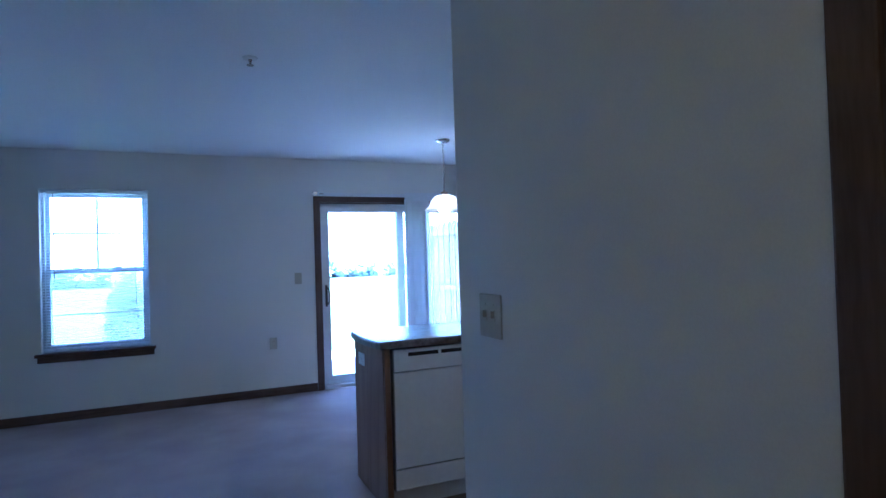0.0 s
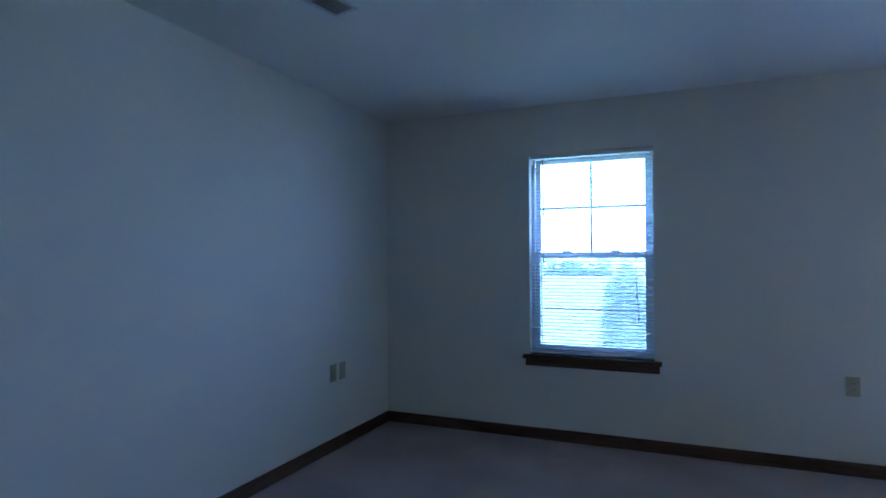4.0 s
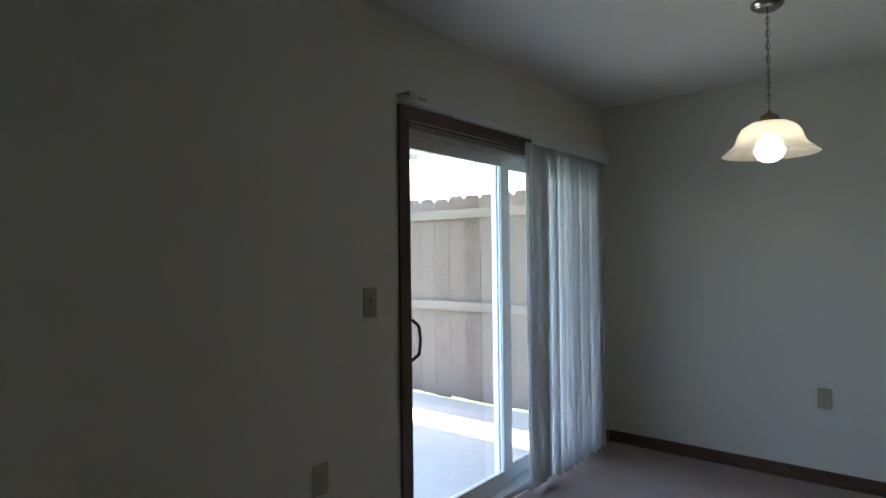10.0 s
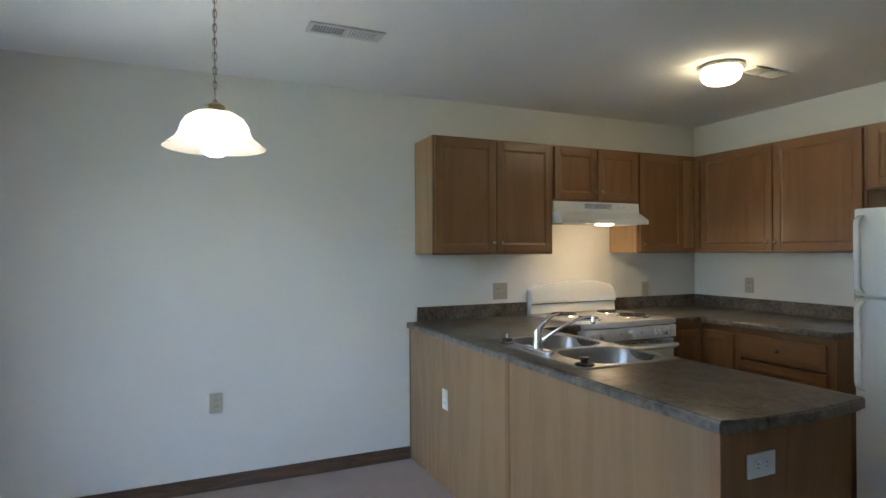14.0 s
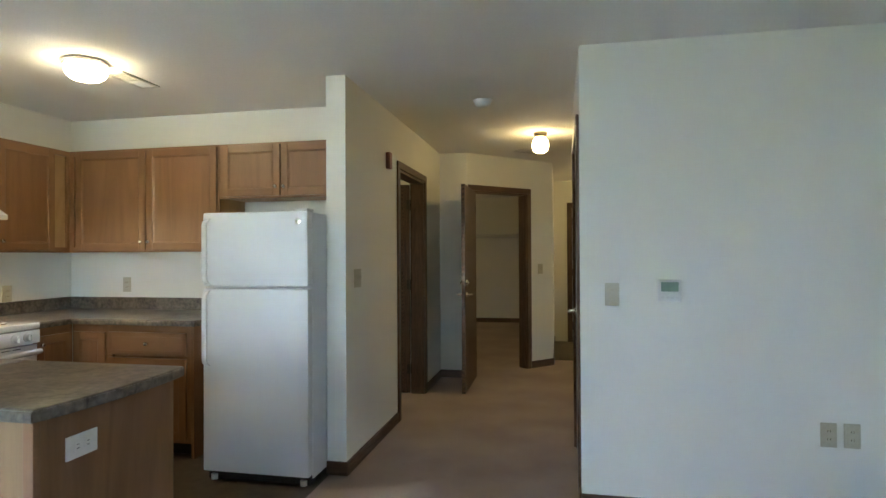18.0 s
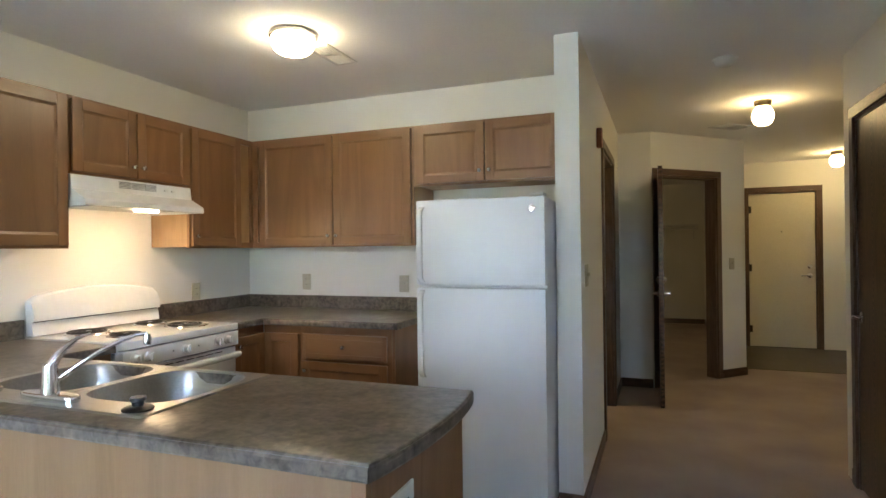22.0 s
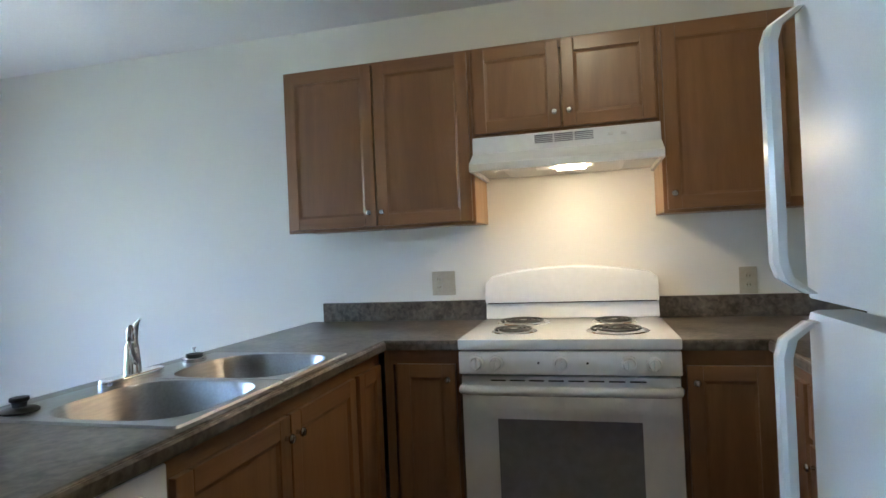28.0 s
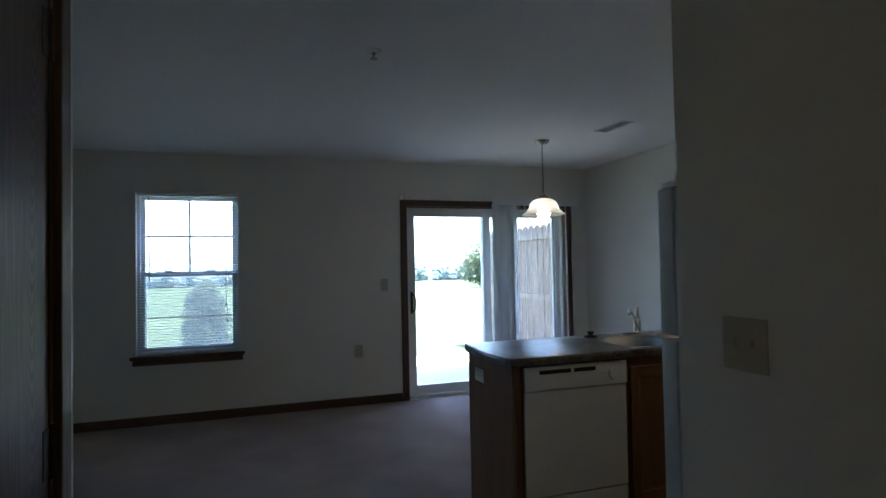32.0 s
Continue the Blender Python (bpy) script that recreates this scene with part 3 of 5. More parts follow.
for i in range(4):
    bm.faces.new((rows[0][i], rows[0][i + 1], rows[1][i + 1], rows[1][i]))
bmesh.ops.solidify(bm, geom=bm.faces[:], thickness=0.0006)
slat = None
N_SLAT = int((wh - 0.07) / 0.0247)
for i in range(N_SLAT):
    z, rx = 0.036 + i * 0.0247, 0 + random.uniform(-1.5, 1.5)
    if slat is None:
        slat = part("slat", bm, SLAT, bl)
        slat.matrix_basis = pose(0, 0.028, z, rx)
    else:
        again(slat, bl, 0, 0.028, z, rx)

# sliding door
sx0, sx1, _, sz1 = SLD
sd = thing("door_sliding", "white vinyl sliding glass patio door with dark wooden casing", "sliding door", sx0, 0.0, 0.0, kind="structure")
sw = sx1 - sx0
part("casing", B((-0.062, -0.016, 0, 0.0, 0.0, sz1 + 0.001), bevel=0.003), TRIM, sd, "dark brown wooden side casing")
part("casing", B((sw, -0.016, 0, sw + 0.062, 0.0, sz1 + 0.001), bevel=0.003), TRIM, sd, "dark brown wooden side casing")
part("head_casing", B((-0.062, -0.017, sz1 + 0.001, sw + 0.062, 0.0, sz1 + 0.062), bevel=0.003), TRIM_X, sd, "dark brown wooden head casing")
part("jamb_lining", B((0, 0.0, 0.0, 0.010, 0.075, sz1), (sw - 0.010, 0.0, 0, sw, 0.075, sz1), (0.010, 0.0, sz1 - 0.010, sw - 0.010, 0.075, sz1)), TRIM, sd, "dark brown wooden jamb lining")
part("door_frame", B((0, 0.075, 0.0, 0.03, 0.165, sz1), (sw - 0.03, 0.075, 0, sw, 0.165, sz1), (0.03, 0.075, sz1 - 0.03, sw - 0.03, 0.165, sz1), (0.03, 0.02, 0.0, sw - 0.03, 0.165, 0.035), bevel=0.003), VINYLW, sd)
mx = -1.20 - sx0
for nm, x0, x1, y in (("sliding_panel", 0.03, mx + 0.045, 0.085), ("fixed_panel", mx - 0.045, sw - 0.03, 0.125)):
    p = part(nm, B((x0, y, 0.036, x0 + 0.085, y + 0.035, sz1 - 0.031), (x1 - 0.085, y, 0.036, x1, y + 0.035, sz1 - 0.031), (x0 + 0.085, y, 0.036, x1 - 0.085, y + 0.035, 0.125), (x0 + 0.085, y, sz1 - 0.10, x1 - 0.085, y + 0.035, sz1 - 0.031), bevel=0.004), VINYLW, sd)
    pane = part("pane", B((x0 + 0.085, y + 0.012, 0.125, x1 - 0.085, y + 0.022, sz1 - 0.10)), GLASS, p)
    pane.visible_shadow = False
pts = [(0.072, 0.082, 0.89), (0.076, 0.045, 0.895), (0.088, 0.020, 0.92), (0.094, 0.014, 0.985), (0.088, 0.020, 1.05), (0.076, 0.045, 1.075), (0.072, 0.082, 1.08)]
pl = part("handle_plate", B((0.058, 0.078, 0.87, 0.084, 0.086, 1.10), bevel=0.003), BRONZE, sd, "dark bronze handle plate")
part("door_pull", tube(bmesh.new(), pts, 0.008), BRONZE, pl, "dark bronze D-shaped pull", smooth=True)

vb = thing("vertical_blind", "white vinyl vertical blind drawn over half the door", "blind", 0, 0, 0)
part("head_rail", B((-2.20, -0.055, 2.052, -0.146, -0.018, 2.080), bevel=0.003), VINYLW, vb, "white aluminium head rail")
part("valance", B((-1.20, -0.100, 2.00, -0.14, -0.094, 2.092), (-0.146, -0.094, 2.00, -0.14, -0.001, 2.092), bevel=0.002), VINYLW, vb, "white valance board over the vanes")
part("bracket", B((-2.205, -0.085, 2.083, -2.165, -0.001, 2.087), (-2.205, -0.088, 2.055, -2.165, -0.085, 2.087), (-2.145, -0.09, 2.062, -2.10, -0.084, 2.072)), NICKEL, vb, "bare metal valance bracket")
bm = bmesh.new()
n = 6
cols = [[bm.verts.new((-0.0445 + 0.089 * i / n, 0.006 * math.cos(math.pi * (i / n - 0.5)), z)) for i in range(n + 1)] for z in (0.03, 2.02)]
for i in range(n):
    bm.faces.new((cols[0][i], cols[0][i + 1], cols[1][i + 1], cols[1][i]))
bmesh.ops.solidify(bm, geom=bm.faces[:], thickness=0.0012)
vane = part("vane", bm, VANE, vb)
vane.matrix_basis = pose(-1.146, -0.062, 0)
for x, y in ((-1.058, -0.062), (-1.143, -0.045), (-1.055, -0.045), (-0.970, -0.046), (-0.967, -0.030), (-0.928, -0.038)):
    again(vane, vb, x, y)
for i, (x, a) in enumerate([(-0.865 + 0.072 * j, 64 + random.uniform(-0.8, 0.8)) for j in range(10)]):
    again(vane, vb, x, -0.05 - 0.004 * (i % 2), 0, 0, 0, a)
part("wand", tube(bmesh.new(), [(-1.17, -0.075, 2.0), (-1.17, -0.078, 1.28)], 0.005, 8), WPLASTIC, vb, "white plastic wand", smooth=True)


def hall_door(name, label, cat, x, y, rz, w, h, t=0.12, kind="structure"):
    """A flush veneered door in dark casing; local x runs along the opening, +y into the room that is walked through."""
    ob = thing(name, label, cat, x, y, 0, rz, kind=kind)
    door_casing(ob, w, h, t)
    return ob


def leaf(ob, hx, hy, deg, w, h, flip=1, mat=None, handle=True, knobs="lever", hinges=True, handle_z=0.95):
    """A door leaf that hangs at (hx, hy) of its doorway; at 0 degrees it runs along +x."""
    m = pose(hx, hy, 0, 0, 0, deg)
    lf = part("leaf", B((0.0, -0.0175, 0.012, w, 0.0175, h), bevel=0.002), mat or DOORWOOD, ob, "dark stained flush oak veneer leaf" if not mat else "")
    lf.matrix_basis = m
    if handle:
        for s in (1, -1):
            hd = part("door_handle", lathe(bmesh.new(), [(0.030, 0), (0.030, s * 0.008), (0.012, s * 0.014), (0.010, s * 0.05), (0.0, s * 0.052)], 20, "y", (w - 0.065, s * 0.0175, handle_z)), CHROME, lf, "polished lever handle", smooth=True)
            bm = tube(bmesh.new(), [(w - 0.065, s * 0.062, handle_z), (w - 0.11, s * 0.066, handle_z + 0.003), (w - 0.17, s * 0.060, handle_z)], [0.010, 0.009, 0.007])
            bm.to_mesh(me := bpy.data.meshes.new("lever"))
            bm.free()
            bm = bmesh.new()
            bm.from_mesh(hd.data), bm.from_mesh(me)
            bm.to_mesh(hd.data)
            bm.free()
        if knobs == "deadbolt":
            for s in (1, -1):
                part("deadbolt", lathe(bmesh.new(), [(0.030, 0), (0.028, s * 0.012), (0.014, s * 0.016), (0.012, s * 0.024), (0, s * 0.024)], 20, "y", (w - 0.065, s * 0.0175, handle_z + 0.115)), CHROME, lf, "polished deadbolt", smooth=True)
    if hinges:
        for z in (0.24, 1.05, 1.82):
            bm = B((0.0, -0.019, z - 0.045, 0.032, 0.019, z + 0.045))
            tube(bm, [(-0.004, flip * 0.02, z - 0.05), (-0.004, flip * 0.02, z + 0.05)], 0.007, 8)
            part("hinge", bm, BRONZE, lf, "dark bronze butt hinge")
    return lf


# bathroom door, open inwards, in the partition
d1 = hall_door("door_1", "dark wooden doorway with a brown door open inwards", "door", XP, D1[1], -90, D1[1] - D1[0], 2.035)
d1.matrix_basis = pose(XP, D1[0], 0, 0, 0, 90)
leaf(d1, 0.02, -0.135, -82, 0.755, 2.01, -1)
# closed door in the hall's west wall
d3 = hall_door("door_2", "closed dark brown flush wooden door with a lever handle", "door", XT, D3[1], -90, D3[1] - D3[0], 2.035)
leaf(d3, 0.019, -0.0195, 0, D3[1] - D3[0] - 0.038, 2.012, 1)
# bedroom doorway in the diagonal wall, leaf swung into the hall
d2 = hall_door("door_3", "dark wooden doorway with a brown door swung open into the hall", "door", XD - 0.07 * 0.7071, YS - 0.07 * 0.7071, 225, 0.79, 2.035)
d2.matrix_basis = pose(XD - 0.86 * 0.7071, YS - 0.86 * 0.7071, 0, 0, 0, 45)
leaf(d2, 0.775, 0.02, 45.5, 0.80, 2.01, -1, knobs="deadbolt")
# entrance door
d4 = hall_door("door_entrance", "cream painted steel entrance door with deadbolt and peephole", "door", -4.885, YD, 0, 0.80, 2.05)
lf = leaf(d4, 0.779, -0.035, 180, 0.758, 2.02, -1, ENTRY, knobs="deadbolt")
# sill strip added to close the gap where daylight came under the leaf
part("threshold", B((0.018, -0.002, 0.0, 0.782, -0.118, 0.0118), bevel=0.002), BRONZE, d4, "added dark metal threshold that stops light under the door")
part("peephole", lathe(bmesh.new(), [(0.008, -0.0175), (0.008, -0.021), (0.0, -0.021)], 12, "y", (0.38, 0, 1.52)), NICKEL, lf)


# ---- kitchen ----
UB, UT = 1.367, 2.122      # wall cabinets, bottom and top
CT = 0.916                 # counter top


def cab_door(ob, x0, z0, x1, z1, y, knob_at, drawer=False, mat=None):
    """A framed door with a recessed panel, on the face plane y; knob_at is (x, z) or None."""
    f, t = 0.052 if not drawer else 0.03, 0.019
    v, hmat = (OAK, OAK_X)
    d = part("drawer_front" if drawer else "door", B((x0 + f - 0.006, y - 0.008, z0 + f - 0.006, x1 - f + 0.006, y - 0.0005, z1 - f + 0.006)), v if not drawer else hmat, ob)
    part("stile", B((x0, y - t, z0, x0 + f, y - 0.0004, z1), bevel=0.003), v, d)
    part("stile", B((x1 - f, y - t, z0, x1, y - 0.0004, z1), bevel=0.003), v, d)
    part("rail", B((x0 + f, y - t, z0, x1 - f, y - 0.001, z0 + f), bevel=0.003), hmat, d)
    part("rail", B((x0 + f, y - t, z1 - f, x1 - f, y - 0.001, z1), bevel=0.003), hmat, d)
    if drawer:
        part("panel", B((x0 + f, y - t + 0.002, z0 + f, x1 - f, y - 0.001, z1 - f)), hmat, d)
    else:
        bm = B((x0 + f, y - 0.010, z0 + f, x1 - f, y - 0.001, z1 - f))
        part("panel", bm, v, d)
        m, ring = bmesh.new(), []
        for e, d0 in ((0.0, 0.0145), (0.0, 0.0095), (0.011, 0.0103)):
            ring.append([m.verts.new((x, y - d0, z)) for x, z in ((x0 + f + e, z0 + f + e), (x1 - f - e, z0 + f + e), (x1 - f - e, z1 - f - e), (x0 + f + e, z1 - f - e))])
        for p, q in ((0, 2), (2, 1), (1, 0)):
            for k in range(4):
                m.faces.new((ring[p][k], ring[p][(k + 1) % 4], ring[q][(k + 1) % 4], ring[q][k]))
        bmesh.ops.recalc_face_normals(m, faces=m.faces)
        part("moulding", m, v, d)
    if knob_at:
        knob(d, knob_at[0], y - t, knob_at[1], 0.0128, "y", -1)
    return d


def wall_cabinet(label, x, y, rz, w, z0, z1, doors, depth=0.292, left_side=True, knob_low=True, single="l"):
    """doors: stretches (from, to) along the width."""
    ob = thing("wall_cabinet", label, "cabinet", x, y, z0, rz, group="wall cabinets")
    h = z1 - z0
    part("body", B((0.001, -depth, 0.008, w - 0.001, -0.002, h - 0.002)), SIDE, ob, "light oak laminate carcass")
    s = 0.0
    part("face_stile", B((0, -depth - 0.019, 0, 0.038, -depth, h), bevel=0.001), OAK, ob)
    part("face_stile", B((w - 0.038, -depth - 0.019, 0, w, -depth, h), bevel=0.001), OAK, ob)
    part("face_rail", B((0.038, -depth - 0.019, 0, w - 0.038, -depth, 0.038)), OAK_X, ob)
    part("face_rail", B((0.038, -depth - 0.019, h - 0.038, w - 0.038, -depth, h)), OAK_X, ob)
    for i, (a, b) in enumerate(doors):
        if len(doors) == 2:
            kx = b - 0.026 if i == 0 else a + 0.026
        else:
            kx = a + 0.026 if single == "l" else b - 0.026
        cab_door(ob, a, 0.014, b, h - 0.014, -depth - 0.019, (kx, 0.075))
    return ob


# along the east wall, from the dining end towards the corner
Y0, Y1, Y2, Y3 = -2.595, -3.492, -4.256, -4.863
w = Y0 - Y1
wall_cabinet("medium oak two-door wall cabinet beside the range hood", 0, Y0, -90, w, UB, UT, [(0.012, w / 2 - 0.004), (w / 2 + 0.004, w - 0.012)])
w = Y1 - Y2
wall_cabinet("short oak two-door wall cabinet above the range hood", 0, Y1 - 0.001, -90, w - 0.002, 1.734, UT, [(0.012, w / 2 - 0.004), (w / 2 + 0.004, w - 0.014)])
w = Y2 - Y3
wall_cabinet("oak single-door wall cabinet in the kitchen corner", 0, Y2, -90, w, UB, UT, [(0.014, w - 0.16)], single="l")
# along the south wall
w = 1.560 - 0.314
wall_cabinet("oak two-door wall cabinet over the short counter", -0.314, YK, 180, w, UB, UT, [(0.07, 0.658), (0.668, w - 0.016)], depth=0.317)
w = 2.503 - 1.562
wall_cabinet("short oak two-door wall cabinet above the refrigerator", -1.562, YK, 180, w, 1.737, UT, [(0.022, w / 2 - 0.004), (w / 2 + 0.004, w - 0.022)], depth=0.317)


def base_cabinet(label, x, y, rz, w, depth, doors, drawers=(), h=0.883, low=0.0):
    """doors: (from, to, bottom, top, knob x or None)."""
    ob = thing("base_cabinet", label, "cabinet", x, y, 0.005, rz, group="base cabinets")
    part("body", B((0.001, -depth, 0.10, w - 0.001, -0.002, h - low)), OAK, ob)
    if low:
        part("side", B((0.001, -depth, h - low, 0.018, -0.002, h)), OAK, ob)
        part("side", B((w - 0.018, -depth, h - low, w - 0.001, -0.002, h)), OAK, ob)
    # shade under the cabinet is put into the toe kick's colour
    part("toe_kick", B((0.001, -depth + 0.075, 0.0, w - 0.001, -0.05, 0.10)), DARK, ob, "recessed toe kick with shade in its near-black colour")
    part("face_stile", B((0, -depth - 0.019, 0.10, 0.035, -depth, h)), OAK, ob)
    part("face_stile", B((w - 0.035, -depth - 0.019, 0.10, w, -depth, h)), OAK, ob)
    part("face_rail", B((0.035, -depth - 0.019, h - 0.068, w - 0.035, -depth, h)), OAK_X, ob)
    part("face_rail", B((0.035, -depth - 0.019, 0.10, w - 0.035, -depth, 0.135)), OAK_X, ob)
    for a, b, z0, z1, k in doors:
        cab_door(ob, a, z0, b, z1, -depth - 0.019, k)
    for a, b, z0, z1, k in drawers:
        cab_door(ob, a, z0, b, z1, -depth - 0.019, k, drawer=True)
    return ob


# peninsula: end panel, dishwasher bay, sink base; dining side panelled
PX0 = -2.45
pen = thing("peninsula_panelling", "light oak laminate back and end panels of the peninsula", "panel", PX0, -2.555, 0.005)
part("back_panel", B((0.0, 0.0, 0.0, 1.166, -0.018, 0.883)), PANEL, pen)
part("back_panel", B((1.178, 0.0, 0.0, 2.448, -0.018, 0.883)), PANEL, pen)
part("batten", B((1.154, 0.004, 0.0, 1.190, 0.0, 0.883), bevel=0.002), OAK, pen, "thin oak batten over the panel joint")
part("corner_post", B((-0.006, 0.006, 0.0, 0.030, -0.019, 0.883), bevel=0.003), OAK, pen)
part("end_panel", B((-0.004, -0.019, 0.0, 0.014, -0.575, 0.883)), OAK, pen, "dark oak end panel")
part("face_stile", B((-0.002, -0.575, 0.0, 0.03, -0.596, 0.883), bevel=0.002), OAK, pen)
part("scribe", B((2.434, 0.004, 0.0, 2.448, 0.0, 0.883)), OAK, pen)
w = 1.798 - 0.885
base_cabinet("oak two-door sink base cabinet in the peninsula", -1.798, -2.574, 0, w, 0.544, [(0.012, w / 2 - 0.004, 0.12, 0.82, (w / 2 - 0.03, 0.765)), (w / 2 + 0.004, w - 0.012, 0.12, 0.82, (w / 2 + 0.03, 0.765))], low=0.25)
base_cabinet("narrow oak filler cabinet at the inner corner", -0.884, -2.574, 0, 0.262, 0.544, [(0.02, 0.235, 0.12, 0.82, None)])
w = 0.30
base_cabinet("small oak base cabinet beside the stove", -0.005, -3.162, -90, w, 0.60, [(0.055, w - 0.012, 0.12, 0.82, (w - 0.04, 0.765))])
base_cabinet("oak corner base cabinet on the other side of the stove", -0.005, -4.250, -90, 0.30, 0.60, [(0.015, 0.285, 0.12, 0.82, (0.045, 0.765))])
w = 0.28
base_cabinet("narrow oak base cabinet next to the corner", -0.622, YK + 0.002, 180, w, 0.60, [(0.02, w - 0.012, 0.12, 0.82, None)])
w = 0.632
base_cabinet("oak drawer base cabinet beside the refrigerator", -0.903, YK + 0.002, 180, w, 0.60, [(0.014, w - 0.03, 0.12, 0.655, (0.045, 0.60))], [(0.014, w - 0.03, 0.675, 0.825, (w / 2, 0.752))])
tagged(part("end_panel", B((-1.5355, YK + 0.003, 0.005, -1.553, -4.56, 0.883)), OAK), "dark oak end panel facing the refrigerator", "panel")


def counter(name, label, outline, front, corners, hole=None, bevel=0.007):
    bm = bmesh.new()
    t = 0.036
    if hole:
        i = min(range(len(outline)), key=lambda k: (outline[k][0] - hole[0][0]) ** 2 + (outline[k][1] - hole[0][1]) ** 2)
        ring = outline[: i + 1] + hole + [hole[0]] + outline[i:]
    else:
        ring = outline
    outer = set((round(a, 4), round(b, 4)) for a, b in outline)
    if hole:
        lo = None
        for z, flip in ((CT - t, True), (CT, False)):
            vo = [bm.verts.new((a, b, z)) for a, b in outline]
            vh = [bm.verts.new((a, b, z)) for a, b in hole]
            edges = [bm.edges.new((vs[k], vs[(k + 1) % len(vs)])) for vs in (vo, vh) for k in range(len(vs))]
            bmesh.ops.triangle_fill(bm, use_beauty=True, use_dissolve=False, edges=edges)
            if lo:
                for vs, us in zip((vo, vh), lo):
                    for k in range(len(vs)):
                        bm.faces.new((us[k], us[(k + 1) % len(vs)], vs[(k + 1) % len(vs)], vs[k]))
            lo = (vo, vh)
    else:
        prism(bm, outline, CT - t, CT)
    bmesh.ops.recalc_face_normals(bm, faces=bm.faces)
    rim = [e for e in bm.edges if all(abs(v.co.z - CT) < 1e-5 and (round(v.co.x, 4), round(v.co.y, 4)) in outer for v in e.verts) and any(abs(f.normal.z) < 0.5 for f in e.link_faces)]
    bmesh.ops.bevel(bm, geom=rim, offset=bevel, segments=3, affect="EDGES", profile=0.5)
    ob = thing(name, label, "counter")
    part("worktop", bm, LAM, ob, smooth=True)
    bm, rows = bmesh.new(), []
    for k, (x, y) in enumerate(front):
        a, b = front[max(k - 1, 0)], front[min(k + 1, len(front) - 1)]
        d = Vector((b[0] - a[0], b[1] - a[1]))
        d = Vector((d.y, -d.x)).normalized()
        if k in corners:
            d *= 1.4142
        rows.append([bm.verts.new((x + d.x * o, y + d.y * o, z)) for o, z in ((-0.004, CT - 0.0375), (0.003, CT - 0.0375), (0.0042, CT - 0.033), (0.0042, CT - 0.012), (0.002, CT - 0.006), (-0.004, CT - 0.006))])
    for p, q in zip(rows, rows[1:]):
        for k in range(6):
            bm.faces.new((p[k], p[(k + 1) % 6], q[(k + 1) % 6], q[k]))
    bm.faces.new(rows[0]), bm.faces.new(rows[-1])
    bmesh.ops.recalc_face_normals(bm, faces=bm.faces)
    part("front_edge", bm, LAM, ob, "rolled laminate front edge")
    return ob


bow = [(-2.470 - 0.030 * math.sin(math.pi * k / 14) ** 0.8 - 0.010 * k / 14, -2.535 - 0.637 * k / 14) for k in range(15)]
sink_hole = [(-1.745, -2.645), (-0.955, -2.645), (-0.955, -3.115), (-1.745, -3.115)]
counter("counter", "dark mottled grey-brown laminate counter with a bowed peninsula end",
        [(-0.002, -2.535)] + bow + [(-0.645, -3.172), (-0.645, -3.469), (-0.002, -3.469)],
        [(-0.006, -2.535)] + bow + [(-0.645, -3.172), (-0.645, -3.467)], (1, 15, 16), sink_hole)
counter("counter", "dark mottled grey-brown laminate counter in the corner", [(-0.002, -4.249), (-0.645, -4.249), (-0.645, -4.525), (-1.585, -4.525), (-1.585, YK + 0.002), (-0.002, YK + 0.002)],
        [(-0.645, -4.251), (-0.645, -4.525), (-1.585, -4.525), (-1.585, -4.58)], (1, 2))
for lab, bx in (("laminate backsplash by the peninsula", (-0.022, -2.607, CT, -0.002, -3.469, 1.012)), ("laminate backsplash beside the stove", (-0.022, -4.249, CT, -0.002, YK + 0.024, 1.012)),
                ("laminate backsplash on the back wall", (-0.002, YK + 0.002, CT, -1.585, YK + 0.022, 1.012))):
    tagged(part("backsplash", B(bx, bevel=0.004), LAM), "dark mottled " + lab, "backsplash")


